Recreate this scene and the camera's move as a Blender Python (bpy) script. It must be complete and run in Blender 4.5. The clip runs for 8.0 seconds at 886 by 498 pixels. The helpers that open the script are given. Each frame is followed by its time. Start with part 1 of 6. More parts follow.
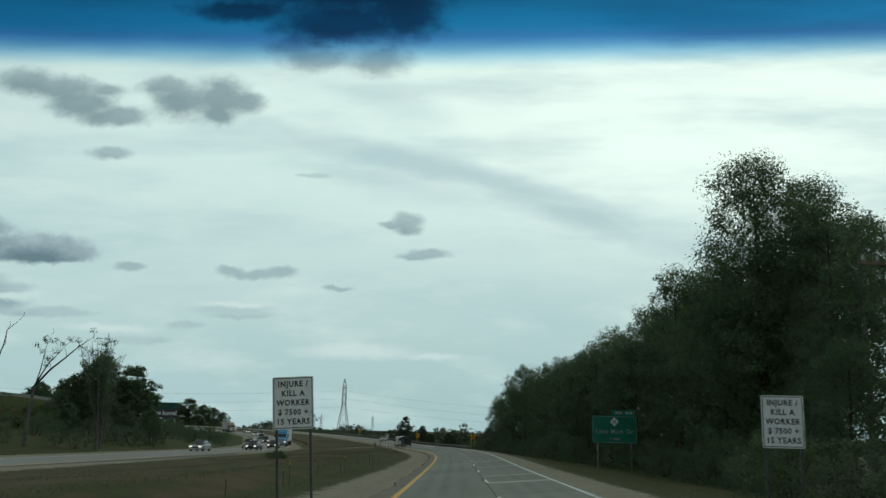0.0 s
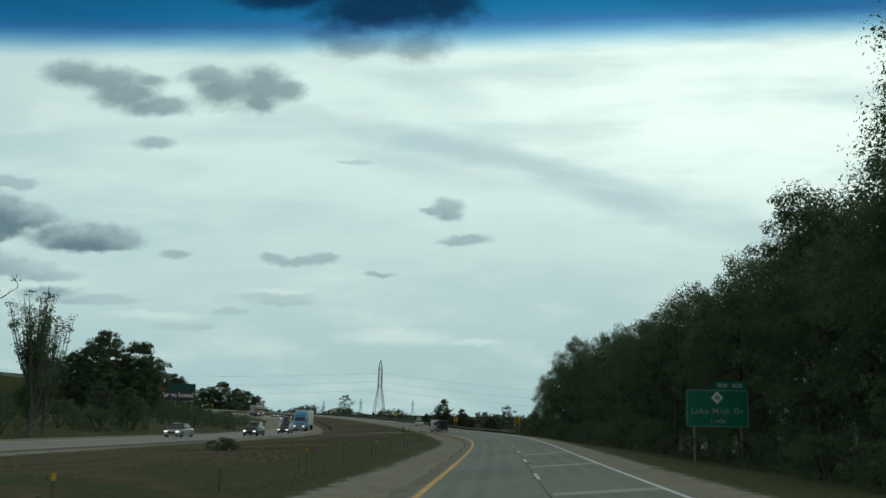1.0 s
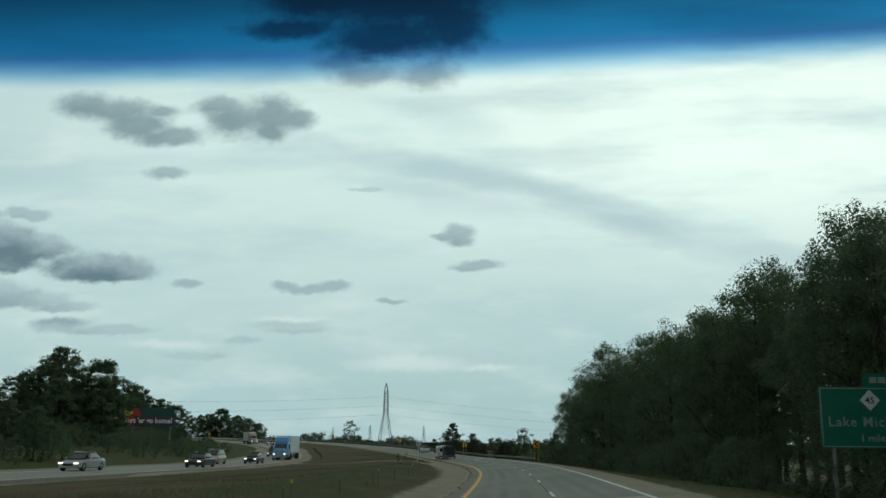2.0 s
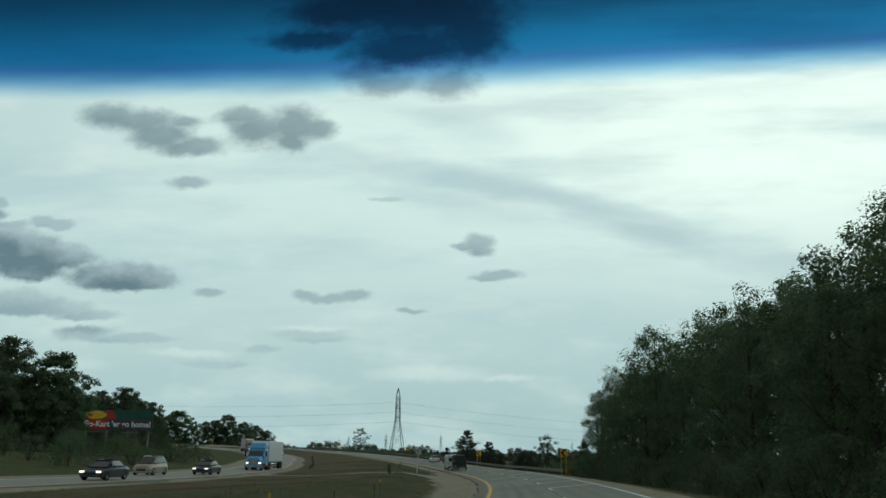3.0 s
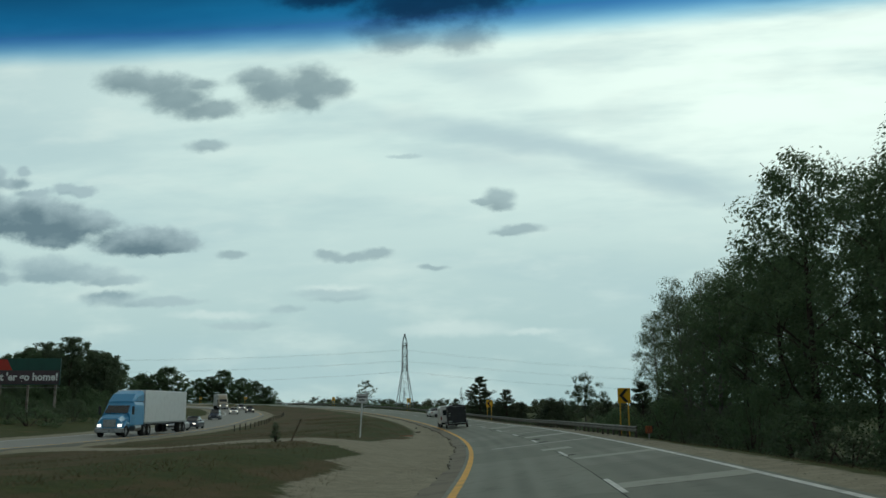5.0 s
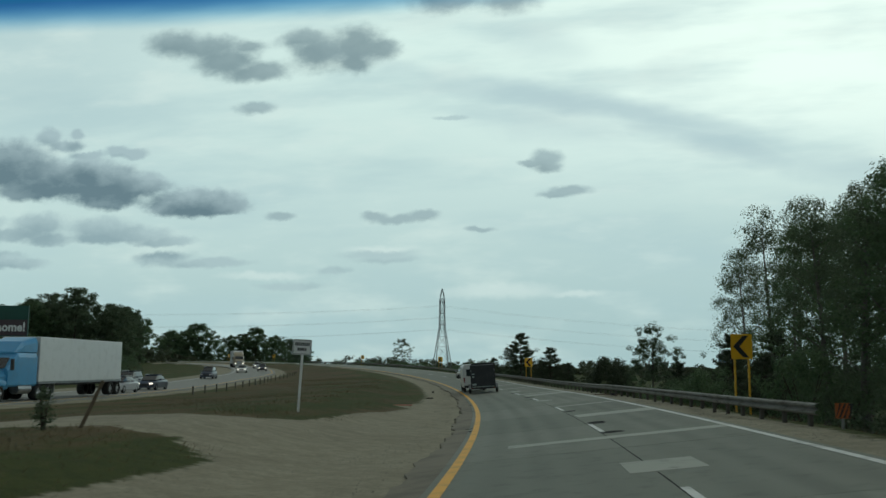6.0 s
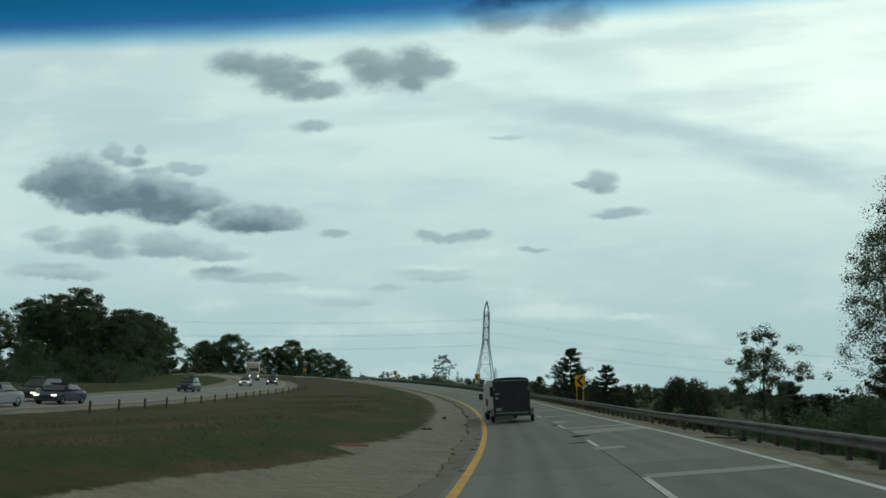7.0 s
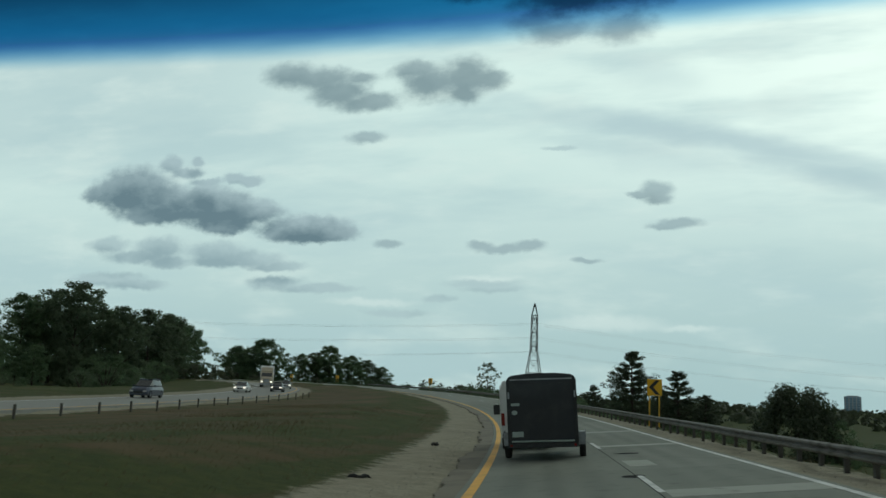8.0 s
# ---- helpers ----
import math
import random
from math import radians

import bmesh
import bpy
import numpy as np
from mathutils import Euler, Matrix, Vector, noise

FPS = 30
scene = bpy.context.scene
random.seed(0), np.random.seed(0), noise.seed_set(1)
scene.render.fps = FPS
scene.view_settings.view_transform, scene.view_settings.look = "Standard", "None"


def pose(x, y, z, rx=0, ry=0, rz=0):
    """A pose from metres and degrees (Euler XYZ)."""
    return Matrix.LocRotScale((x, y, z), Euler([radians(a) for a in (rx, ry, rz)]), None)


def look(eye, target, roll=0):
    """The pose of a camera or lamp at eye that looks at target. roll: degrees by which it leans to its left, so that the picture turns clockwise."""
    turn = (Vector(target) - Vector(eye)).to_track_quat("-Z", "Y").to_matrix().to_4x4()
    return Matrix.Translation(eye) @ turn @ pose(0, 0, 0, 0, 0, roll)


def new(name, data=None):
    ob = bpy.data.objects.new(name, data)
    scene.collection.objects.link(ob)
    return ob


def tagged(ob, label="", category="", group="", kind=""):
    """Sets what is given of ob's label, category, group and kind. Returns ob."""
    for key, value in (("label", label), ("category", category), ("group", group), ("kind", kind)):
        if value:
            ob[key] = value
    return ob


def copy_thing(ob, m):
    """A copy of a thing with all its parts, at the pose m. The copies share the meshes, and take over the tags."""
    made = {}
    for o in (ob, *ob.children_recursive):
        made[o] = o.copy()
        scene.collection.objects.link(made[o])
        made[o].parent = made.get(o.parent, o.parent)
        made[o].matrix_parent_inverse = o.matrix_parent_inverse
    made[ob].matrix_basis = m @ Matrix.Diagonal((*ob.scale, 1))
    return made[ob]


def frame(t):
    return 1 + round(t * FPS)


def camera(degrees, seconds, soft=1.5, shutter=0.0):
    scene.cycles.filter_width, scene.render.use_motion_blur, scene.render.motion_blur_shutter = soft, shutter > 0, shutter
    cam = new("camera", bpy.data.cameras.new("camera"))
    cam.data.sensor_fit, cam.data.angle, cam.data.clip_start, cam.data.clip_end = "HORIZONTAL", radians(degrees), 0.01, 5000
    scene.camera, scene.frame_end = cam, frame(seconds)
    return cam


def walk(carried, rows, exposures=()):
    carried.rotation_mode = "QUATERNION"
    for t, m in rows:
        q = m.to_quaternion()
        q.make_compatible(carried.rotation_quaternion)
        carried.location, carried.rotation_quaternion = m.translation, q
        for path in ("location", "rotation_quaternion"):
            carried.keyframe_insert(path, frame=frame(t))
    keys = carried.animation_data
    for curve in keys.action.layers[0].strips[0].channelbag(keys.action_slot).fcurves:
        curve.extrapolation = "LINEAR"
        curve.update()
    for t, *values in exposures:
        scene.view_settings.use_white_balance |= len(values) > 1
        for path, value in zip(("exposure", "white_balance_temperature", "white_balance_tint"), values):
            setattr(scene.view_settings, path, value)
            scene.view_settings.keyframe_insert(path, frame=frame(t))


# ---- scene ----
# A four-lane divided freeway under a broken overcast; the camera rides in the left lane.
cam = camera(52, 8.0, soft=1.5, shutter=0.12)
# seconds, place (m), yaw to the left, pitch up, lean (degrees)
WALK = [
    (0.0, -1.155, 0.000, 1.701, 2.217, 11.342, 1.239),
    (0.5, -1.327, 13.198, 1.497, 3.861, 10.793, 1.108),
    (1.0, -1.601, 26.364, 1.304, 4.824, 10.376, 1.217),
    (1.5, -1.942, 39.500, 1.112, 5.019, 11.161, 0.779),
    (3.0, -3.048, 78.729, 0.624, 6.879, 12.591, 1.021),
    (3.5, -3.439, 91.736, 0.492, 7.016, 12.623, 1.691),
    (4.0, -3.886, 104.703, 0.358, 7.447, 13.478, 1.914),
    (4.5, -4.317, 117.634, 0.237, 7.874, 12.781, 0.361),
    (4.7, -4.520, 122.795, 0.188, 7.853, 11.548, -0.105),
    (6.0, -6.476, 156.156, -0.144, 11.177, 7.407, 0.188),
    (6.5, -7.624, 168.888, -0.268, 13.174, 7.944, 1.233),
    (7.0, -9.056, 181.553, -0.375, 14.556, 8.570, 1.691),
    (7.5, -10.794, 194.146, -0.466, 16.305, 8.674, 2.503),
    (8.0, -12.822, 206.667, -0.543, 17.935, 9.122, 2.345),
]


def aimed(x, y, z, yaw, pitch, lean):
    a, b = radians(yaw), radians(pitch)
    way = Vector((-math.sin(a) * math.cos(b), math.cos(a) * math.cos(b), math.sin(b)))
    eye = Vector((x, y, z))
    return look(eye, eye + 10 * way, lean)


walk(cam, [(row[0], aimed(*row[1:])) for row in WALK])

# ---- sky and sun ----
SUN_TURN, SUN_UP = 35.0, 48.0      # degrees to the right of +y, and above the horizon
SKY_GAIN, SUN_GAIN = 1.0, 0.55

world = bpy.data.worlds.new("overcast_sky")
scene.world = world
world.use_nodes = True
wn, wl = world.node_tree.nodes, world.node_tree.links
wn.clear()


def wnode(kind, **sockets):
    n = wn.new(kind)
    for key, value in sockets.items():
        n.inputs[int(key[1:])].default_value = value
    return n


def wmath(op, a, b=None, c=None, clamp=False):
    n = wn.new("ShaderNodeMath")
    n.operation, n.use_clamp = op, clamp
    for i, v in enumerate((a, b, c)):
        if v is None:
            continue
        if isinstance(v, (int, float)):
            n.inputs[i].default_value = v
        else:
            wl.new(v, n.inputs[i])
    return n.outputs[0]


def wmix(fac, a, b):
    n = wn.new("ShaderNodeMix")
    n.data_type = "RGBA"
    for i, v in ((0, fac), (6, a), (7, b)):
        if isinstance(v, (int, float)):
            n.inputs[i].default_value = v
        elif isinstance(v, tuple):
            n.inputs[i].default_value = (*v, 1)
        else:
            wl.new(v, n.inputs[i])
    return n.outputs[2]


def wsmooth(v, low, high):
    n = wn.new("ShaderNodeMapRange")
    n.interpolation_type = "SMOOTHSTEP"
    wl.new(v, n.inputs[0])
    n.inputs[1].default_value, n.inputs[2].default_value = low, high
    return n.outputs[0]


coords = wn.new("ShaderNodeTexCoord")
split = wn.new("ShaderNodeSeparateXYZ")
wl.new(coords.outputs["Generated"], split.inputs[0])
around = wmath("SQRT", wmath("ADD", wmath("MULTIPLY", split.outputs[0], split.outputs[0]), wmath("MULTIPLY", split.outputs[1], split.outputs[1])))
ahead = wmath("MAXIMUM", wmath("MAXIMUM", split.outputs[1], wmath("MULTIPLY", around, 0.66)), 0.03)
sky_u = wmath("DIVIDE", split.outputs[0], ahead)
sky_v = wmath("DIVIDE", split.outputs[2], ahead)
flat = wn.new("ShaderNodeCombineXYZ")
wl.new(sky_u, flat.inputs[0])
wl.new(sky_v, flat.inputs[1])


def wnoise(scale, detail, stretch=(1, 1, 1), rough=0.55):
    m = wn.new("ShaderNodeVectorMath")
    m.operation = "MULTIPLY"
    wl.new(flat.outputs[0], m.inputs[0])
    m.inputs[1].default_value = stretch
    n = wn.new("ShaderNodeTexNoise")
    n.inputs["Scale"].default_value, n.inputs["Detail"].default_value = scale, detail
    n.inputs["Roughness"].default_value = rough
    wl.new(m.outputs[0], n.inputs["Vector"])
    return n


def wvec(op, a, b, c=None):
    n = wn.new("ShaderNodeVectorMath")
    n.operation = op
    for i, v in enumerate((a, b, c)):
        if isinstance(v, tuple):
            n.inputs[i].default_value = v
        elif v is not None:
            wl.new(v, n.inputs[i])
    return n.outputs["Value"] if op == "LENGTH" else n.outputs[0]


def bent_by(scale, detail, stretch, rough, amount, base):
    """The sky's plane, shifted about by a noise, so that outlines grow ragged."""
    n = wnoise(scale, detail, stretch, rough)
    return wvec("MULTIPLY_ADD", wvec("SUBTRACT", n.outputs["Color"], (0.5, 0.5, 0.5)), amount, base)


bent = bent_by(9, 2, (1, 1.5, 1), 0.5, (0.022, 0.012, 0), flat.outputs[0])
bent = bent_by(42, 6, (1, 1.3, 1), 0.6, (0.017, 0.013, 0), bent)
fray = wmath("SUBTRACT", wnoise(45, 5, (1, 1.5, 1), 0.6).outputs[0], 0.5)

# broken low clouds, each a heap of puffs: across, up, half width, half height
HEAP = [(-0.761, 0.253, 0.059, 0.031), (-0.698, 0.232, 0.076, 0.023), (-0.634, 0.226, 0.062, 0.022), (-0.575, 0.221, 0.040, 0.013), (-0.620, 0.204, 0.039, 0.012), (-0.803, 0.248, 0.035, 0.011),
        (-0.731, 0.217, 0.045, 0.010), (-0.648, 0.243, 0.030, 0.017), (-0.500, 0.198, 0.056, 0.016), (-0.536, 0.193, 0.031, 0.009), (-0.488, 0.187, 0.047, 0.008), (-0.453, 0.193, 0.017, 0.006)]
WISPS = [(-0.703, 0.286, 0.016, 0.012), (-0.681, 0.274, 0.026, 0.007), (-0.649, 0.262, 0.025, 0.005), (-0.665, 0.287, 0.011, 0.006), (-0.609, 0.264, 0.016, 0.008), (-0.588, 0.261, 0.020, 0.007)]
ROWS = [(-0.793, 0.178, 0.032, 0.011), (-0.710, 0.175, 0.039, 0.015), (-0.747, 0.162, 0.045, 0.009), (-0.698, 0.154, 0.031, 0.009), (-0.625, 0.168, 0.043, 0.015), (-0.581, 0.161, 0.048, 0.010),
        (-0.616, 0.155, 0.057, 0.007), (-0.539, 0.150, 0.039, 0.006), (-0.542, 0.130, 0.036, 0.008), (-0.483, 0.121, 0.050, 0.006), (-0.792, 0.132, 0.059, 0.009), (-0.738, 0.123, 0.043, 0.007)]
SCRAPS = [(-0.396, 0.176, 0.018, 0.006), (-0.279, 0.174, 0.018, 0.006), (-0.249, 0.169, 0.033, 0.006), (-0.221, 0.172, 0.018, 0.007), (-0.082, 0.233, 0.017, 0.011), (-0.099, 0.229, 0.016, 0.004),
          (-0.079, 0.224, 0.015, 0.006), (-0.054, 0.195, 0.026, 0.007), (-0.070, 0.191, 0.020, 0.004), (-0.431, 0.310, 0.025, 0.008), (-0.157, 0.155, 0.018, 0.004)]
BANKS = [(-0.270, 0.127, 0.046, 0.006), (-0.260, 0.120, 0.037, 0.005), (-0.324, 0.109, 0.021, 0.005), (-0.188, 0.287, 0.021, 0.003), (-0.379, 0.094, 0.043, 0.005)]
UPPER = [(-0.538, 0.398, 0.039, 0.018), (-0.494, 0.389, 0.044, 0.015), (-0.469, 0.370, 0.042, 0.020), (-0.426, 0.352, 0.045, 0.012), (-0.439, 0.385, 0.022, 0.009), (-0.371, 0.391, 0.033, 0.013),
         (-0.348, 0.372, 0.036, 0.023), (-0.303, 0.377, 0.036, 0.028), (-0.272, 0.372, 0.026, 0.012), (-0.305, 0.357, 0.018, 0.011)]
DARK_TOP = [(-0.148, 0.521, 0.104, 0.041), (-0.285, 0.487, 0.070, 0.014), (-0.089, 0.493, 0.051, 0.045), (-0.167, 0.473, 0.083, 0.029), (-0.246, 0.524, 0.085, 0.030)]
TOP_RAGS = [(-0.193, 0.427, 0.048, 0.016), (-0.118, 0.424, 0.040, 0.019), (-0.221, 0.442, 0.035, 0.012)]
PALE_BANKS = [(-0.141, 0.085, 0.060, 0.008), (-0.126, 0.082, 0.066, 0.007), (-0.27, 0.134, 0.045, 0.005), (-0.41, 0.106, 0.06, 0.005), (-0.05, 0.079, 0.035, 0.004)]


def heap(puffs, where, blend=0.7):
    """How far outside its nearest puff a place lies, in puff radii."""
    near = None
    for cu, cv, cw, ch in puffs:
        size = wvec("LENGTH", wvec("MULTIPLY_ADD", where, (1 / cw, 1 / ch, 0), (-cu / cw, -cv / ch, 0)), None)
        near = size if near is None else wmath("SMOOTH_MIN", near, size, blend)
    return near


streaks = wnoise(3.0, 5, (0.8, 4.0, 1)).outputs[0]
fine = wnoise(11.0, 4, (0.7, 2.2, 1)).outputs[0]
cover = wmix(wsmooth(sky_v, 0.0, 0.20), (0.385, 0.545, 0.565), (0.53, 0.69, 0.685))
cover = wmix(wsmooth(sky_v, 0.14, 0.40), cover, (0.69, 0.86, 0.82))
glow = wmath("MULTIPLY", wsmooth(sky_u, -0.30, 0.22), wsmooth(sky_v, 0.14, 0.33))
cover = wmix(wmath("MULTIPLY", glow, 0.95), cover, (0.89, 1.04, 0.965))
cover = wmix(wmath("MULTIPLY", wmath("MULTIPLY", wsmooth(sky_u, -0.25, -0.75), wsmooth(sky_v, 0.24, 0.34)), 0.75), cover, (0.45, 0.60, 0.625))
cover = wmix(wmath("MULTIPLY", wsmooth(streaks, 0.42, 0.66), 0.62), cover, (0.43, 0.595, 0.625))
cover = wmix(wmath("MULTIPLY", wsmooth(fine, 0.45, 0.75), 0.4), cover, (0.72, 0.84, 0.80))

# long slanting streaks of thicker cloud
slant = wn.new("ShaderNodeCombineXYZ")
bent_split = wn.new("ShaderNodeSeparateXYZ")
wl.new(bent_by(7, 4, (1, 2.2, 1), 0.55, (0.08, 0.05, 0), flat.outputs[0]), bent_split.inputs[0])
wl.new(bent_split.outputs[0], slant.inputs[0])
wl.new(wmath("MULTIPLY_ADD", bent_split.outputs[0], 0.25, bent_split.outputs[1]), slant.inputs[1])
veils = None
for cu, cv, cw, ch, weight in ((-0.02, 0.280, 0.22, 0.022, 0.72), (0.09, 0.266, 0.14, 0.018, 0.6), (0.30, 0.268, 0.16, 0.02, 0.5), (-0.09, 0.250, 0.12, 0.022, 0.35), (-0.28, 0.285, 0.14, 0.012, 0.25), (-0.087, 0.346, 0.055, 0.030, 0.32)):
    size = wvec("LENGTH", wvec("MULTIPLY_ADD", slant.outputs[0], (1 / cw, 1 / ch, 0), (-cu / cw, -cv / ch, 0)), None)
    veil = wmath("MULTIPLY", wsmooth(size, 1.35, 0.1), weight)
    veils = veil if veils is None else wmath("MAXIMUM", veils, veil)
cover = wmix(veils, cover, (0.40, 0.545, 0.595))

# pale banks near the horizon, lit along their tops
pale = wmath("MULTIPLY", wsmooth(heap(PALE_BANKS, bent), 1.35, 0.2), 0.5)
cover = wmix(pale, cover, (0.68, 0.80, 0.78))

mottle = wsmooth(wnoise(26, 5, (1, 1.7, 1), 0.6).outputs[0], 0.34, 0.68)
above = wvec("ADD", bent, (0.004, 0.015, 0))
for puffs, weight, firm, light, dark in (
        (BANKS, 0.66, 0.35, (0.40, 0.53, 0.56), (0.30, 0.42, 0.455)),
        (ROWS, 0.86, 0.50, (0.39, 0.52, 0.55), (0.245, 0.355, 0.40)),
        (WISPS, 0.86, 0.55, (0.36, 0.48, 0.52), (0.22, 0.32, 0.365)),
        (SCRAPS, 0.78, 0.40, (0.30, 0.41, 0.445), (0.205, 0.295, 0.33)),
        (UPPER, 0.84, 0.28, (0.26, 0.36, 0.39), (0.165, 0.25, 0.285)),
        (HEAP, 0.97, 0.78, (0.37, 0.49, 0.525), (0.125, 0.200, 0.240)),
        (TOP_RAGS, 0.80, 0.15, (0.36, 0.46, 0.50), (0.24, 0.33, 0.37)),
        (DARK_TOP, 0.95, 0.25, (0.165, 0.245, 0.29), (0.085, 0.150, 0.185))):
    edge = wmath("MULTIPLY_ADD", fray, 0.75, heap(puffs, bent))
    veil = wmath("MULTIPLY", wsmooth(edge, 1.34, 0.28 + 0.55 * firm), weight)
    belly = wsmooth(heap(puffs, above, 0.6), 2.2, 0.0)
    tone = wmix(wmath("MULTIPLY_ADD", mottle, -0.30, wmath("MULTIPLY", belly, 1.2), clamp=True), light, dark)
    cover = wmix(veil, cover, tone)

# the windscreen's blue tint strip, painted into the sky's colour
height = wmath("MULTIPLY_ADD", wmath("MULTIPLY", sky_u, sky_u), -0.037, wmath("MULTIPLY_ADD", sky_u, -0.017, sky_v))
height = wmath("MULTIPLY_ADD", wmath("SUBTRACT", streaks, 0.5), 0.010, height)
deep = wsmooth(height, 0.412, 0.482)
tint_top = wmath("POWER", 0.20, wsmooth(height, 0.455, 0.60))
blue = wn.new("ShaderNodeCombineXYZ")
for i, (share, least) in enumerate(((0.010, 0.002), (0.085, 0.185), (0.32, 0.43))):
    wl.new(wmath("MULTIPLY", wmath("MAXIMUM", wmath("POWER", share, deep), least), tint_top), blue.inputs[i])
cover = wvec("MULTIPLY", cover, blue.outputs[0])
# the deck overhead, out of view, in a grey chosen to light the ground
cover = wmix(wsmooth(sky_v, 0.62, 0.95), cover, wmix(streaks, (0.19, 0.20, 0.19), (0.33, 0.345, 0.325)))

air = wn.new("ShaderNodeTexSky")
air.sky_type, air.sun_disc = "NISHITA", False
air.sun_elevation, air.sun_rotation = radians(SUN_UP), radians(SUN_TURN)
back_air, back_cover = wn.new("ShaderNodeBackground"), wn.new("ShaderNodeBackground")
wl.new(air.outputs[0], back_air.inputs[0])
back_air.inputs[1].default_value = 0.0012
tint = wn.new("ShaderNodeVectorMath")
tint.operation = "MULTIPLY"
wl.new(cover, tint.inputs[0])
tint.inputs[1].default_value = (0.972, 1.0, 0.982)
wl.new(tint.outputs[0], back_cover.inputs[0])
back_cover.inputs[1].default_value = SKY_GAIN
both = wn.new("ShaderNodeAddShader")
wl.new(back_air.outputs[0], both.inputs[0])
wl.new(back_cover.outputs[0], both.inputs[1])
out = wn.new("ShaderNodeOutputWorld")
wl.new(both.outputs[0], out.inputs[0])

sun = new("sun", bpy.data.lights.new("sun", "SUN"))
sun.data.energy, sun.data.angle, sun.data.color = SUN_GAIN, radians(25), (0.82, 0.94, 0.86)
_a, _b = radians(SUN_TURN), radians(SUN_UP)
sun.matrix_world = look((0, 0, 60), (-60 * math.sin(_a) * math.cos(_b), -60 * math.cos(_a) * math.cos(_b), 60 - 60 * math.sin(_b)))


# ---- materials ----
class Shade:
    """A small builder for node materials."""

    def __init__(self, name, rough=0.8, metal=0.0, spec=0.4):
        self.mat = bpy.data.materials.new(name)
        self.mat.use_nodes = True
        self.n, self.l = self.mat.node_tree.nodes, self.mat.node_tree.links
        self.bsdf = self.n["Principled BSDF"]
        self.bsdf.inputs["Roughness"].default_value = rough
        self.bsdf.inputs["Metallic"].default_value = metal
        self.bsdf.inputs["Specular IOR Level"].default_value = spec

    def noise(self, scale, detail=4, rough=0.6, where="Object", stretch=(1, 1, 1)):
        c = self.n.new("ShaderNodeTexCoord")
        m = self.n.new("ShaderNodeMapping")
        m.inputs["Scale"].default_value = stretch
        self.l.new(c.outputs[where], m.inputs[0])
        t = self.n.new("ShaderNodeTexNoise")
        t.inputs["Scale"].default_value, t.inputs["Detail"].default_value, t.inputs["Roughness"].default_value = scale, detail, rough
        self.l.new(m.outputs[0], t.inputs["Vector"])
        return t.outputs[0]

    def place_noise(self, scale, detail=4, rough=0.6, stretch=(1, 1, 1)):
        g = self.n.new("ShaderNodeNewGeometry")
        m = self.n.new("ShaderNodeMapping")
        m.inputs["Scale"].default_value = stretch
        self.l.new(g.outputs["Position"], m.inputs[0])
        t = self.n.new("ShaderNodeTexNoise")
        t.inputs["Scale"].default_value, t.inputs["Detail"].default_value, t.inputs["Roughness"].default_value = scale, detail, rough
        self.l.new(m.outputs[0], t.inputs["Vector"])
        return t.outputs[0]

    def step(self, v, low, high):
        n = self.n.new("ShaderNodeMapRange")
        n.interpolation_type = "SMOOTHSTEP"
        self.l.new(v, n.inputs[0])
        n.inputs[1].default_value, n.inputs[2].default_value = low, high
        return n.outputs[0]

    def mix(self, fac, a, b):
        n = self.n.new("ShaderNodeMix")
        n.data_type = "RGBA"
        for i, v in ((0, fac), (6, a), (7, b)):
            if isinstance(v, (int, float)):
                n.inputs[i].default_value = v
            elif isinstance(v, tuple):
                n.inputs[i].default_value = (*v, 1)
            else:
                self.l.new(v, n.inputs[i])
        return n.outputs[2]

    def math(self, op, a, b):
        n = self.n.new("ShaderNodeMath")
        n.operation = op
        for i, v in ((0, a), (1, b)):
            if isinstance(v, (int, float)):
                n.inputs[i].default_value = v
            else:
                self.l.new(v, n.inputs[i])
        return n.outputs[0]

    def any(self, island=False):
        if island:
            return self.n.new("ShaderNodeNewGeometry").outputs["Random Per Island"]
        return self.n.new("ShaderNodeObjectInfo").outputs["Random"]

    def attribute(self, name):
        a = self.n.new("ShaderNodeAttribute")
        a.attribute_name = name
        return a.outputs["Fac"]

    def colour(self, c):
        if isinstance(c, tuple):
            self.bsdf.inputs["Base Color"].default_value = (*c, 1)
        else:
            self.l.new(c, self.bsdf.inputs["Base Color"])
        return self

    def roughness(self, v):
        self.l.new(v, self.bsdf.inputs["Roughness"])
        return self

    def bump(self, v, strength=0.3, depth=0.02):
        b = self.n.new("ShaderNodeBump")
        b.inputs["Strength"].default_value, b.inputs["Distance"].default_value = strength, depth
        self.l.new(v, b.inputs["Height"])
        self.l.new(b.outputs[0], self.bsdf.inputs["Normal"])
        return self


def worn(name, base, dark, rough=0.7, metal=0.0, scale=3.0, grain=40.0, spec=0.4, bump=0.15):
    """Base colour with soft stains and a fine grain."""
    m = Shade(name, rough, metal, spec)
    c = m.mix(m.step(m.noise(scale, 5), 0.42, 0.72), base, dark)
    g = m.noise(grain, 3)
    c = m.mix(m.math("MULTIPLY", m.step(g, 0.45, 0.75), 0.25), c, dark)
    m.colour(c)
    m.bump(g, bump, 0.005)
    return m.mat


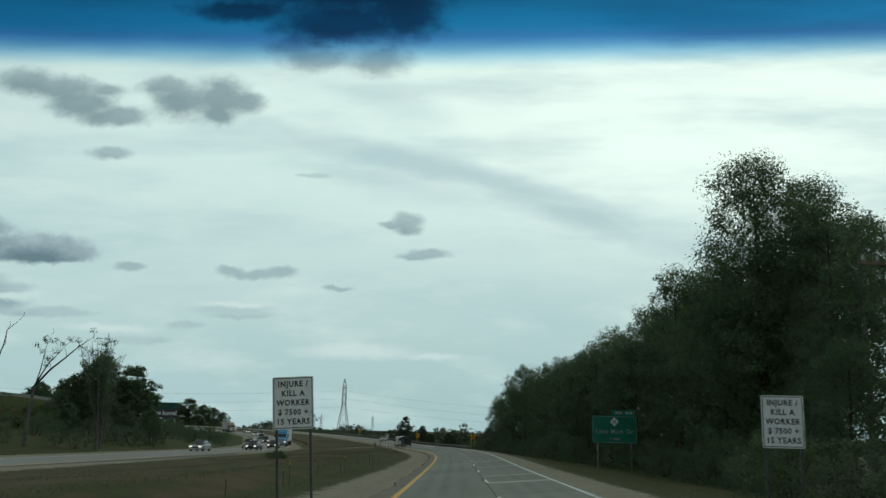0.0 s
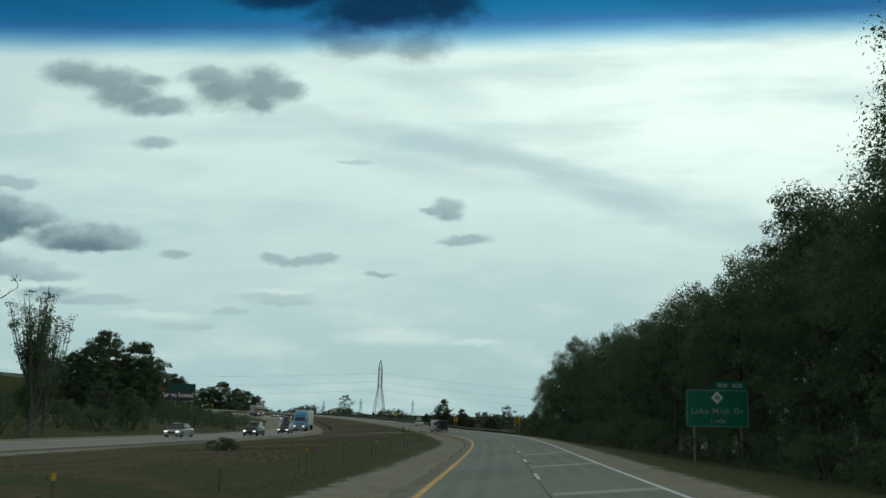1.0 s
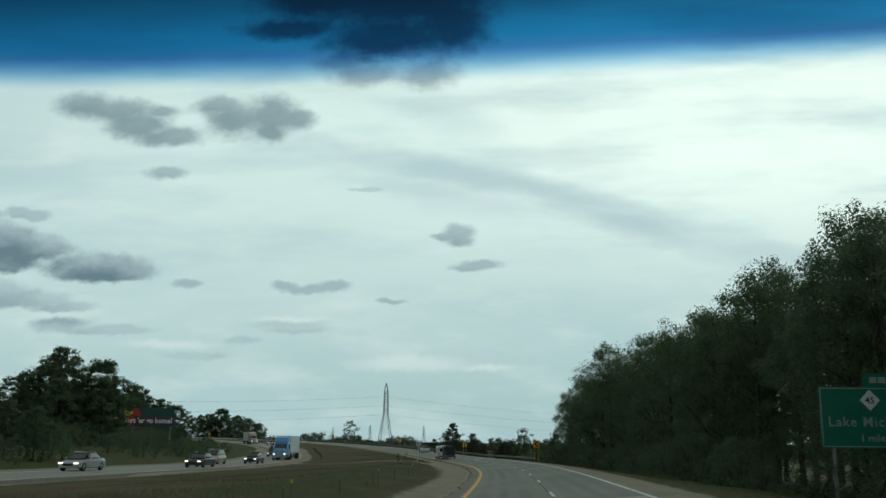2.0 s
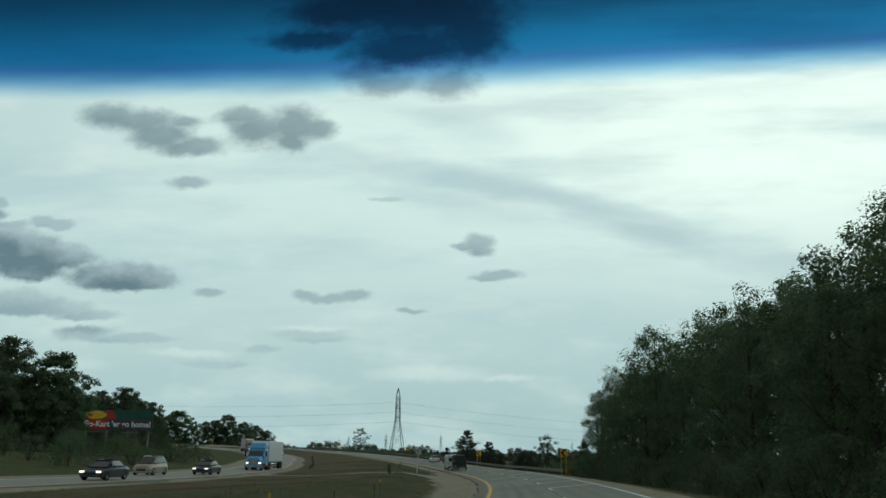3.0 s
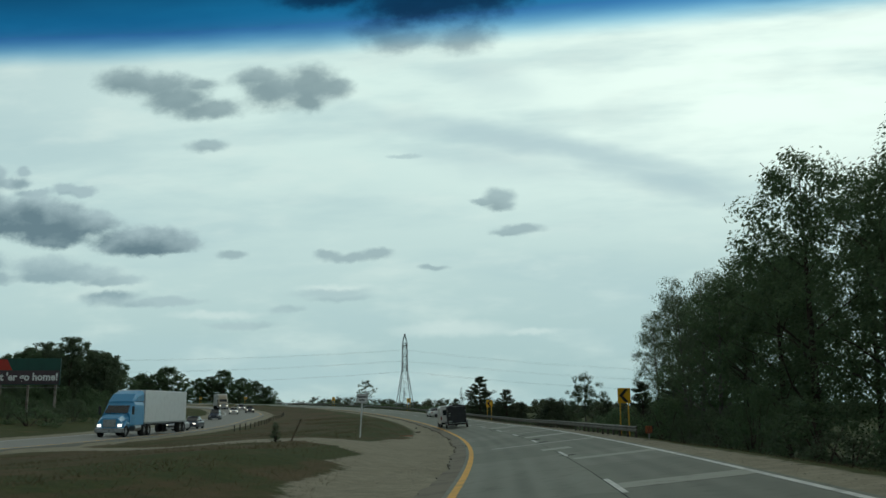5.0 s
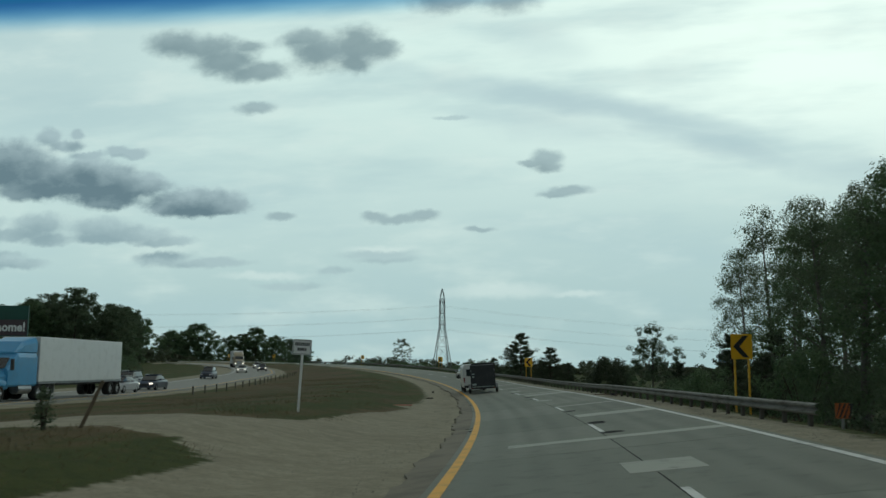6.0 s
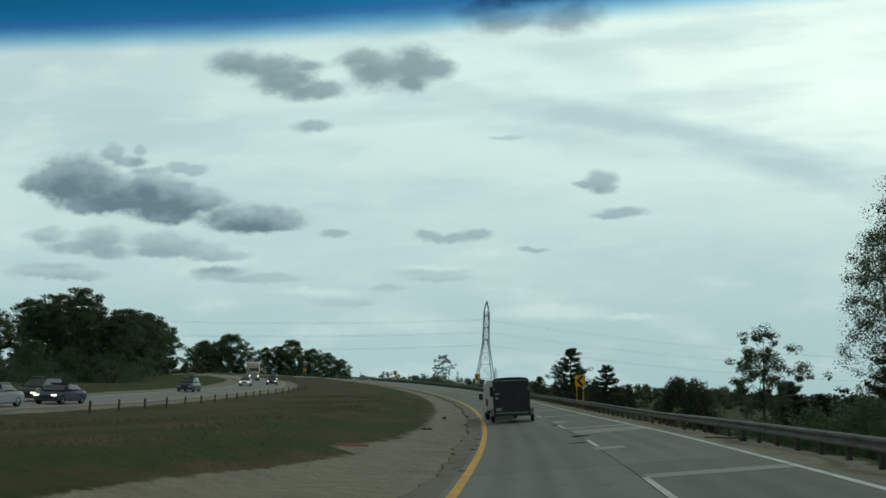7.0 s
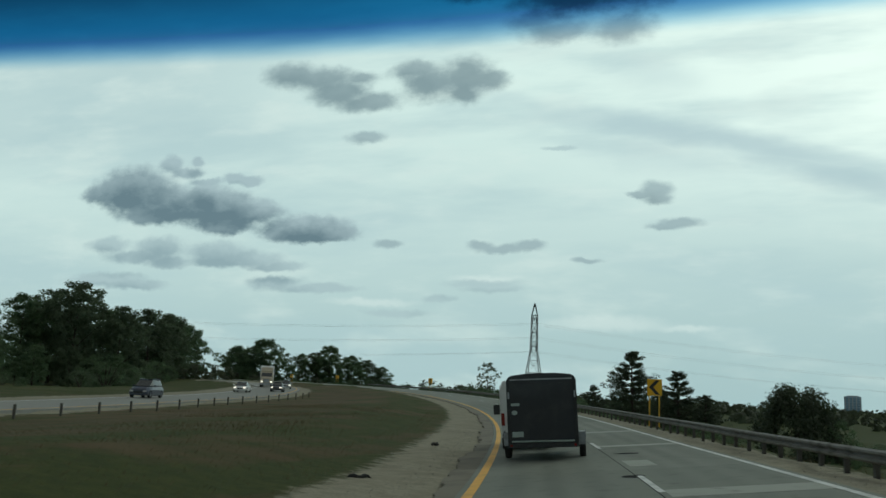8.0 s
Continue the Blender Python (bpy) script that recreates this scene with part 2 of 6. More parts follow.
def concrete(name, light, dark):
    m = Shade(name, 0.72, 0, 0.25)
    c = m.mix(m.any(), light, dark)
    c = m.mix(m.math("MULTIPLY", m.step(m.place_noise(0.35, 5, 0.6, (1, 0.35, 1)), 0.4, 0.7), 0.5), c, dark)
    c = m.mix(m.math("MULTIPLY", m.step(m.place_noise(2.2, 5), 0.5, 0.8), 0.45), c, (0.045, 0.045, 0.042))
    g = m.place_noise(28, 3)
    c = m.mix(m.math("MULTIPLY", m.step(g, 0.4, 0.8), 0.3), c, light)
    # traffic polishes two tracks in each lane and drips oil between them
    lane, worn_by = m.attribute("lane_place"), m.place_noise(0.25, 4, 0.6, (1, 0.4, 1))
    for centre, half, much in ((-2.8, 0.45, 0.30), (-1.05, 0.45, 0.30), (0.7, 0.45, 0.28), (2.4, 0.45, 0.28), (-1.92, 0.35, 0.42), (1.55, 0.35, 0.38)):
        inside = m.step(m.math("ABSOLUTE", m.math("SUBTRACT", lane, centre), 0.0), half, 0.05)
        c = m.mix(m.math("MULTIPLY", m.math("MULTIPLY", inside, m.step(worn_by, 0.25, 0.65)), much), c, (0.085, 0.088, 0.078))
    m.colour(c)
    m.bump(g, 0.25, 0.01)
    return m.mat


CONCRETE = concrete("road_concrete", (0.222, 0.236, 0.196), (0.172, 0.184, 0.152))
PATCH = concrete("new_concrete_patch", (0.31, 0.31, 0.28), (0.25, 0.25, 0.225))
PATCH_NEAR = concrete("lighter_concrete_repair", (0.38, 0.395, 0.345), (0.31, 0.325, 0.28))
ASPHALT = worn("shoulder_asphalt", (0.205, 0.187, 0.145), (0.135, 0.122, 0.095), 0.9, 0, 0.7, 30, 0.3, 0.4)
TAR = worn("tar_repair", (0.022, 0.022, 0.022), (0.012, 0.012, 0.012), 0.95, 0, 2, 20, 0.1)
YELLOW_LINE = worn("yellow_road_paint", (0.78, 0.40, 0.03), (0.52, 0.29, 0.04), 0.6, 0, 1.2, 25)
WHITE_LINE = worn("white_road_paint", (0.66, 0.67, 0.64), (0.40, 0.41, 0.39), 0.6, 0, 1.2, 25)


def ground_material():
    m = Shade("verge_ground", 0.95, 0, 0.15)
    big, mid, small, grain = m.place_noise(0.05, 5), m.place_noise(0.35, 5), m.place_noise(2.0, 5), m.place_noise(9, 4)
    grass = m.mix(m.step(small, 0.3, 0.75), (0.041, 0.054, 0.015), (0.068, 0.078, 0.022))
    dry = m.mix(m.step(mid, 0.3, 0.7), (0.088, 0.062, 0.032), (0.112, 0.084, 0.042))
    dry = m.mix(m.math("MULTIPLY", m.step(big, 0.47, 0.6), 0.45), dry, (0.062, 0.068, 0.026))
    bands = m.place_noise(0.45, 4, 0.6, (1, 0.1, 1))
    drier = m.math("ADD", m.attribute("dry"), m.math("MULTIPLY", m.math("SUBTRACT", m.math("ADD", bands, m.math("MULTIPLY", mid, 0.6)), 0.8), 2.2))
    c = m.mix(m.step(drier, 0.25, 0.75), grass, dry)
    c = m.mix(m.math("MULTIPLY", m.step(grain, 0.45, 0.8), 0.45), c, (0.03, 0.035, 0.016))
    stones = m.mix(m.step(small, 0.3, 0.7), (0.245, 0.226, 0.165), (0.320, 0.298, 0.222))
    stones = m.mix(m.math("MULTIPLY", m.step(grain, 0.4, 0.75), 0.5), stones, (0.155, 0.148, 0.114))
    stones = m.mix(m.math("MULTIPLY", m.step(m.place_noise(0.5, 6, 0.7, (0.5, 0.9, 1)), 0.44, 0.72), 0.5), stones, (0.165, 0.150, 0.112))
    edge = m.math("ADD", m.attribute("gravel"), m.math("MULTIPLY", m.math("SUBTRACT", small, 0.5), 1.8))
    c = m.mix(m.step(edge, -0.25, 0.35), c, stones)
    m.colour(c)
    m.bump(grain, 0.3, 0.03)
    return m.mat


GROUND = ground_material()


def stone_material():
    m = Shade("gravel_stone", 0.9, 0, 0.2)
    m.colour(m.mix(m.any(True), (0.15, 0.14, 0.115), (0.36, 0.34, 0.29)))
    return m.mat


STONE = stone_material()


def leaves(name, a, b, c):
    m = Shade(name, 0.6, 0, 0.3)
    r = m.any(True)
    col = m.mix(r, a, b)
    col = m.mix(m.math("MULTIPLY", m.step(m.noise(0.5, 3), 0.45, 0.65), 0.7), col, c)
    col = m.mix(m.math("MULTIPLY", m.any(), 0.35), col, b)
    m.colour(col)
    thin = m.n.new("ShaderNodeBsdfTranslucent")
    m.l.new(col, thin.inputs[0])
    blend = m.n.new("ShaderNodeMixShader")
    blend.inputs[0].default_value = 0.5
    m.l.new(m.bsdf.outputs[0], blend.inputs[1])
    m.l.new(thin.outputs[0], blend.inputs[2])
    m.l.new(blend.outputs[0], m.n["Material Output"].inputs[0])
    return m.mat


LEAF = leaves("broad_leaves", (0.064, 0.112, 0.058), (0.125, 0.186, 0.090), (0.094, 0.148, 0.075))
LEAF_PALE = leaves("pale_leaves", (0.074, 0.110, 0.062), (0.122, 0.162, 0.092), (0.098, 0.135, 0.078))
NEEDLE = leaves("pine_needles", (0.040, 0.058, 0.036), (0.075, 0.095, 0.052), (0.05, 0.07, 0.042))
SCRUB = leaves("far_scrub", (0.055, 0.072, 0.042), (0.09, 0.105, 0.06), (0.07, 0.085, 0.05))
BLADE = leaves("grass_blades", (0.165, 0.125, 0.082), (0.118, 0.120, 0.060), (0.175, 0.135, 0.086))
BARK = worn("bark", (0.075, 0.06, 0.048), (0.04, 0.033, 0.028), 0.95, 0, 4, 30, 0.2, 0.6)
BARK_GREY = worn("grey_bark", (0.15, 0.14, 0.125), (0.07, 0.065, 0.058), 0.95, 0, 4, 30, 0.2, 0.6)
STEEL = worn("galvanised_steel", (0.30, 0.30, 0.285), (0.16, 0.155, 0.14), 0.55, 0.6, 2, 20)
RAIL = worn("dull_guardrail_steel", (0.19, 0.185, 0.165), (0.10, 0.09, 0.075), 0.65, 0.35, 2, 20)
SIGN_POST = worn("dark_steel_post", (0.075, 0.078, 0.075), (0.045, 0.045, 0.042), 0.6, 0.3, 3, 25)
FADED_RED = worn("faded_red_plastic", (0.52, 0.20, 0.13), (0.38, 0.15, 0.10), 0.6, 0, 3, 25)
SIGN_DULL = worn("faded_white_print", (0.31, 0.36, 0.34), (0.24, 0.29, 0.27), 0.5, 0, 3, 20, 0.4, 0.03)
BOARD_GREEN = worn("faded_green_print", (0.014, 0.075, 0.058), (0.012, 0.055, 0.045), 0.5, 0, 0.6, 20, 0.4, 0.03)
BOARD_DARK = worn("faded_dark_print", (0.075, 0.05, 0.06), (0.055, 0.04, 0.045), 0.5, 0, 0.8, 20, 0.4, 0.03)
POST_DARK = worn("dark_weathered_post", (0.085, 0.078, 0.066), (0.05, 0.045, 0.038), 0.8, 0, 2, 18)
RUSTY = worn("weathered_steel", (0.30, 0.27, 0.24), (0.18, 0.13, 0.10), 0.65, 0.4, 1.5, 18)
TOWER_STEEL = worn("tower_steel", (0.20, 0.21, 0.21), (0.13, 0.13, 0.13), 0.6, 0.5, 1, 10)
WOOD = worn("treated_wood", (0.16, 0.125, 0.09), (0.09, 0.07, 0.05), 0.9, 0, 3, 25, 0.2, 0.4)
SIGN_WHITE = worn("white_sheeting", (0.72, 0.73, 0.72), (0.58, 0.59, 0.58), 0.45, 0, 2, 30, 0.4, 0.03)
SIGN_BLACK = worn("black_print", (0.02, 0.02, 0.02), (0.035, 0.035, 0.035), 0.5, 0, 3, 20, 0.4, 0.03)
SIGN_GREEN = worn("green_sheeting", (0.005, 0.16, 0.10), (0.004, 0.12, 0.075), 0.45, 0, 1.2, 20, 0.4, 0.03)
SIGN_YELLOW = worn("yellow_sheeting", (0.80, 0.42, 0.015), (0.66, 0.34, 0.015), 0.45, 0, 2, 30, 0.4, 0.03)
SIGN_ORANGE = worn("orange_sheeting", (0.42, 0.11, 0.025), (0.34, 0.09, 0.025), 0.45, 0, 2, 30, 0.4, 0.03)
SIGN_RED = worn("red_print", (0.45, 0.035, 0.02), (0.35, 0.03, 0.02), 0.5, 0, 2, 20, 0.4, 0.03)
POST_YELLOW = worn("yellow_post_paint", (0.70, 0.40, 0.03), (0.55, 0.30, 0.03), 0.5, 0, 3, 25)
RUBBER = worn("tyre_rubber", (0.02, 0.02, 0.02), (0.032, 0.031, 0.03), 0.85, 0, 5, 30)
BLACK_PLASTIC = worn("black_plastic", (0.018, 0.018, 0.019), (0.03, 0.03, 0.03), 0.5, 0, 5, 30)
ALLOY = worn("wheel_alloy", (0.42, 0.43, 0.44), (0.25, 0.25, 0.25), 0.35, 0.8, 5, 30)
TRIM_METAL = worn("trim_aluminium", (0.30, 0.31, 0.32), (0.17, 0.17, 0.18), 0.4, 0.8, 4, 25)


def paint(name, colour, rough=0.3):
    m = Shade(name, rough, 0.0, 0.5)
    dirt = tuple(0.85 * v + 0.15 * d for v, d in zip(colour, (0.10, 0.095, 0.085)))
    m.colour(m.mix(m.step(m.noise(1.6, 5), 0.45, 0.75), colour, dirt))
    m.bsdf.inputs["Coat Weight"].default_value = 0.15
    return m.mat


def glass(name, tint=(0.02, 0.025, 0.028)):
    m = Shade(name, 0.06, 0.0, 0.6)
    m.colour(m.mix(m.step(m.noise(2, 3), 0.4, 0.8), tint, tuple(1.6 * v for v in tint)))
    return m.mat


GLASS = glass("car_glass")
# office tower glass, its colour lightened to stand in for distant haze
BLUE_GLASS = glass("tower_glass", (0.16, 0.235, 0.30))
TOWER_PANE = glass("tower_panes", (0.09, 0.15, 0.20))


def lamp_glow(name, colour, power):
    m = Shade(name, 0.2, 0, 0.5)
    m.colour(colour)
    m.bsdf.inputs["Emission Color"].default_value = (*colour, 1)
    m.bsdf.inputs["Emission Strength"].default_value = power
    return m.mat


HEADLIGHT = lamp_glow("headlight_lens", (1.0, 0.93, 0.78), 1.3)
CLEAR_LENS = worn("clear_lens", (0.55, 0.55, 0.55), (0.4, 0.4, 0.4), 0.15, 0.2)
RED_LENS = worn("red_lens", (0.22, 0.012, 0.01), (0.12, 0.01, 0.01), 0.2)


# ---- building helpers ----
def thing(name, label, category, group="", at=None):
    ob = new(name)
    ob.empty_display_size = 0.3
    if at is not None:
        ob.matrix_world = at
    return tagged(ob, label, category, group)


def part(name, bm, material, parent, label="", smooth=False):
    """Links a bmesh as one mesh object under a thing or a part."""
    me = bpy.data.meshes.new(name)
    bm.to_mesh(me)
    bm.free()
    return mesh_part(name, me, material, parent, label, smooth)


def mesh_part(name, me, material, parent, label="", smooth=False):
    me.materials.append(material)
    if smooth:
        me.shade_smooth()
    ob = new(name, me)
    if parent is not None:
        ob.parent = parent
    if label:
        tagged(ob, label)
    return ob


def box(bm, x0, x1, y0, y1, z0, z1, bevel=0.0):
    made = bmesh.ops.create_cube(bm, size=1.0, matrix=Matrix.Translation(((x0 + x1) / 2, (y0 + y1) / 2, (z0 + z1) / 2)) @ Matrix.Diagonal((x1 - x0, y1 - y0, z1 - z0, 1)))
    if bevel:
        edges = {e for v in made["verts"] for e in v.link_edges}
        bmesh.ops.bevel(bm, geom=list(edges), offset=bevel, segments=2, affect="EDGES", profile=0.5)
    return bm


def boxed(*args, **kw):
    return box(bmesh.new(), *args, **kw)


def tube(bm, points, radii, sides=6, cap=True):
    rings = []
    pts = [Vector(p) for p in points]
    for i, p in enumerate(pts):
        way = (pts[min(i + 1, len(pts) - 1)] - pts[max(i - 1, 0)]).normalized()
        side = way.orthogonal().normalized() if abs(way.z) > 0.99 or len(pts) < 2 else way.cross(Vector((0, 0, 1))).normalized()
        other = way.cross(side)
        rings.append([bm.verts.new(p + radii[i] * (math.cos(a) * side + math.sin(a) * other)) for a in (2 * math.pi * k / sides for k in range(sides))])
    for a, b in zip(rings, rings[1:]):
        for k in range(sides):
            bm.faces.new((a[k], a[(k + 1) % sides], b[(k + 1) % sides], b[k]))
    if cap:
        bm.faces.new(rings[0][::-1])
        bm.faces.new(rings[-1])
    return bm


def loft(stations):
    """A shell from cross sections: y, half width, floor, top, half width of the top, height of the shoulder."""
    bm = bmesh.new()
    rings = []
    for y, w, z0, z1, tw, zs in stations:
        ring = [(-w * 0.9, z0), (-w, z0 + 0.1), (-w, zs), (-tw, z1 - 0.03), (-tw * 0.85, z1), (tw * 0.85, z1), (tw, z1 - 0.03), (w, zs), (w, z0 + 0.1), (w * 0.9, z0)]
        rings.append([bm.verts.new((x, y, z)) for x, z in ring])
    for a, b in zip(rings, rings[1:]):
        for k in range(10):
            bm.faces.new((a[k], a[(k + 1) % 10], b[(k + 1) % 10], b[k]))
    bm.faces.new(rings[0])
    bm.faces.new(rings[-1][::-1])
    bmesh.ops.recalc_face_normals(bm, faces=bm.faces)
    return bm


def wheel_mesh(radius, width, x, y, z):
    """A tyre lying across x, with rounded shoulders."""
    bm = bmesh.new()
    prof = [(0.62, -0.5), (0.93, -0.5), (1.0, -0.32), (1.0, 0.32), (0.93, 0.5), (0.62, 0.5)]
    n = 20
    rings = [[bm.verts.new((x + w * width, y + r * radius * math.cos(a), z + r * radius * math.sin(a))) for r, w in prof] for a in (2 * math.pi * k / n for k in range(n))]
    for k in range(n):
        for j in range(6):
            bm.faces.new((rings[k][j], rings[k][(j + 1) % 6], rings[(k + 1) % n][(j + 1) % 6], rings[(k + 1) % n][j]))
    bmesh.ops.recalc_face_normals(bm, faces=bm.faces)
    return bm


def rim_mesh(radius, width, x, y, z):
    bm = bmesh.new()
    n = 15
    out = 1 if x > 0 else -1
    hub = bm.verts.new((x + out * width * 0.38, y, z))
    ring = [bm.verts.new((x + out * width * (0.40 if k % 3 else 0.25), y + 0.63 * radius * math.cos(2 * math.pi * k / n), z + 0.63 * radius * math.sin(2 * math.pi * k / n))) for k in range(n)]
    for k in range(n):
        bm.faces.new((hub, ring[k], ring[(k + 1) % n]))
    return bm


def add_wheel(parent, radius, width, x, y, z, rim=ALLOY):
    w = part("wheel", wheel_mesh(radius, width, x, y, z), RUBBER, parent, smooth=True)
    part("rim", rim_mesh(radius, width, x, y, z), rim, w)
    return w


def lettering(text, size, material, parent, x, y, z, name="lettering", wide=1.0, bold=0.018, spread=1.0):
    """Built-in font, upright on a board that faces -y, centred on x."""
    c = bpy.data.curves.new("letters", "FONT")
    c.body, c.size, c.align_x, c.align_y, c.extrude = text, size, "CENTER", "CENTER", 0.002
    c.offset, c.space_character = bold * size, spread
    c.resolution_u = 2
    holder = bpy.data.objects.new("letters", c)
    scene.collection.objects.link(holder)
    bpy.context.view_layer.update()
    me = bpy.data.meshes.new_from_object(holder.evaluated_get(bpy.context.evaluated_depsgraph_get()))
    bpy.data.objects.remove(holder)
    bpy.data.curves.remove(c)
    me.transform(Matrix.Translation((x, y, z)) @ Matrix.Rotation(radians(90), 4, "X") @ Matrix.Diagonal((wide, 1, 1, 1)))
    me.materials.clear()
    # one mesh for each word
    whole = bmesh.new()
    whole.from_mesh(me)
    bpy.data.meshes.remove(me)
    edges = sorted((min(v.co.x for v in f.verts), max(v.co.x for v in f.verts)) for f in whole.faces)
    words = [list(edges[0])]
    for lo, hi in edges:
        if lo - words[-1][1] > 0.2 * size * wide:
            words.append([lo, hi])
        words[-1][1] = max(words[-1][1], hi)
    for lo, hi in words:
        bm = whole.copy()
        away = [v for v in bm.verts if not lo - 1e-4 <= v.co.x <= hi + 1e-4]
        bmesh.ops.delete(bm, geom=away, context="VERTS")
        part(name, bm, material, parent)
    whole.free()


def plate(points, y, depth=0.004):
    """A flat shape on a board that faces -y, from its outline in x and z."""
    bm = bmesh.new()
    face = bm.faces.new([bm.verts.new((x, y, z)) for x, z in points])
    made = bmesh.ops.extrude_face_region(bm, geom=[face])
    bmesh.ops.translate(bm, vec=(0, -depth, 0), verts=[v for v in made["geom"] if isinstance(v, bmesh.types.BMVert)])
    bmesh.ops.recalc_face_normals(bm, faces=bm.faces)
    return bm


def board(width, height, round_by, y0, y1, z0):
    """A sign panel with rounded corners."""
    bm = bmesh.new()
    outline = []
    for cx, cz, a0 in ((width / 2 - round_by, height - round_by, 0), (-width / 2 + round_by, height - round_by, 90), (-width / 2 + round_by, round_by, 180), (width / 2 - round_by, round_by, 270)):
        for k in range(4):
            a = radians(a0 + 30 * k)
            outline.append((cx + round_by * math.cos(a), z0 + cz + round_by * math.sin(a)))
    face = bm.faces.new([bm.verts.new((x, y0, z)) for x, z in outline])
    made = bmesh.ops.extrude_face_region(bm, geom=[face])
    bmesh.ops.translate(bm, vec=(0, y1 - y0, 0), verts=[v for v in made["geom"] if isinstance(v, bmesh.types.BMVert)])
    bmesh.ops.recalc_face_normals(bm, faces=bm.faces)
    return bm


def rim_line(width, height, y, z0, inset, thick, material, parent, name="border"):
    bm = bmesh.new()
    a, b = width / 2 - inset, height - inset
    for x0, x1, q0, q1 in ((-a, a, b - thick, b), (-a, a, inset, inset + thick), (-a, -a + thick, inset + thick, b - thick), (a - thick, a, inset + thick, b - thick)):
        box(bm, x0, x1, y - 0.004, y, z0 + q0, z0 + q1)
    return part(name, bm, material, parent)


# ---- the road's line ----

# The road's line: curvature by distance along the dashed line between the two lanes.
S = np.arange(-80.0, 760.0, 1.0)
BEND = np.interp(S, [-60, 0, 60, 120, 180, 240, 300, 760],
                 [0.00004, 0.00081, -0.00012, 0.00071, 0.00198, 0.00145, 0.0022, 0.0022])
TURN = np.cumsum(BEND)
TURN -= np.interp(0, S, TURN)
LINE_X = np.cumsum(-np.sin(TURN))
LINE_Y = np.cumsum(np.cos(TURN))
LINE_X -= np.interp(0, S, LINE_X)
LINE_Y -= np.interp(0, S, LINE_Y)
# Height along the line (a sag, then a climb on to an embankment) and the cross fall.
_rise = np.interp(S, [-80, 0, 60, 120, 180, 240, 280, 320, 360, 400, 450, 520, 760],
                  [1.25, 0, -0.8, -1.31, -1.91, -2.25, -1.95, -1.4, -0.65, 0.0, 0.65, 1.6, 2.8])
LINE_Z = np.convolve(np.pad(_rise, 20, mode="edge"), np.ones(41) / 41, "valid")
FALL = np.interp(S, [0, 110, 215, 240, 330, 420], [0.052, 0.107, 0.112, 0.088, 0.065, 0.06])

# right-hand shoulder slopes down off the banked pavement, both fitted to the camera's view
EDGE, SHOULDER_SLOPE = 3.15, -0.04


def road_place(s, lat):
    """Plan place and height of the pavement at a distance along and across the road."""
    turn = np.interp(s, S, TURN)
    x = np.interp(s, S, LINE_X) + np.cos(turn) * lat
    y = np.interp(s, S, LINE_Y) + np.sin(turn) * lat
    z = np.interp(s, S, LINE_Z) + np.interp(s, S, FALL) * np.minimum(lat, EDGE) + SHOULDER_SLOPE * np.maximum(lat - EDGE, 0)
    return x, y, z


def along_across(x, y):
    """Distance along and across the road for plan places, by the nearest point of the line."""
    x, y = np.asarray(x, float).ravel(), np.asarray(y, float).ravel()
    s, lat = np.empty(len(x)), np.empty(len(x))
    for a in range(0, len(x), 4000):
        px, py = x[a:a + 4000], y[a:a + 4000]
        d2 = (px[:, None] - LINE_X[None, ::3]) ** 2 + (py[:, None] - LINE_Y[None, ::3]) ** 2
        t = S[::3][d2.argmin(1)]
        for _ in range(2):
            h = np.interp(t, S, TURN)
            t = t - np.sin(h) * (px - np.interp(t, S, LINE_X)) + np.cos(h) * (py - np.interp(t, S, LINE_Y))
            t = np.clip(t, S[0], S[-1])
        h = np.interp(t, S, TURN)
        s[a:a + 4000] = t
        lat[a:a + 4000] = np.cos(h) * (px - np.interp(t, S, LINE_X)) + np.sin(h) * (py - np.interp(t, S, LINE_Y))
    return s, lat


def median_width(s):
    """Where the oncoming carriageway's near edge lies; it is 9.6 m wide."""
    return np.interp(s, [0, 150, 190, 240, 290, 330, 400, 760], [-29, -29, -30.0, -30.6, -30.0, -26.4, -23.5, -21])


LEFT_LAT = [-900, -200, -110, -75, -55, -44, -39.5, -38.4, -28.8, -27, -22, -16, -12, -9, -7, -4.6]
LEFT_Z = [1.0, 2.0, 2.2, 2.0, 1.1, 0.0, -0.32, -0.27, -0.27, -0.4, -0.3, 0.15, 0.3, -0.3, -0.55, -0.5]


# an embankment beyond the woods on the left carries a road
BERM = ((-138.0, 120.0, 9.2), (-119.0, 200.0, 8.1), (-115.0, 225.0, 7.7), (-112.0, 248.0, 6.6))


def berm_height(x, y):
    x, y = np.asarray(x, float), np.asarray(y, float)
    best = np.full(x.shape, -50.0)
    for (ax, ay, az), (bx, by, bz) in zip(BERM, BERM[1:]):
        t = np.clip(((x - ax) * (bx - ax) + (y - ay) * (by - ay)) / ((bx - ax) ** 2 + (by - ay) ** 2), 0, 1)
        d = np.hypot(x - ax - t * (bx - ax), y - ay - t * (by - ay))
        best = np.maximum(best, az + t * (bz - az) - 0.6 * np.maximum(d - 3.6, 0))
    return best


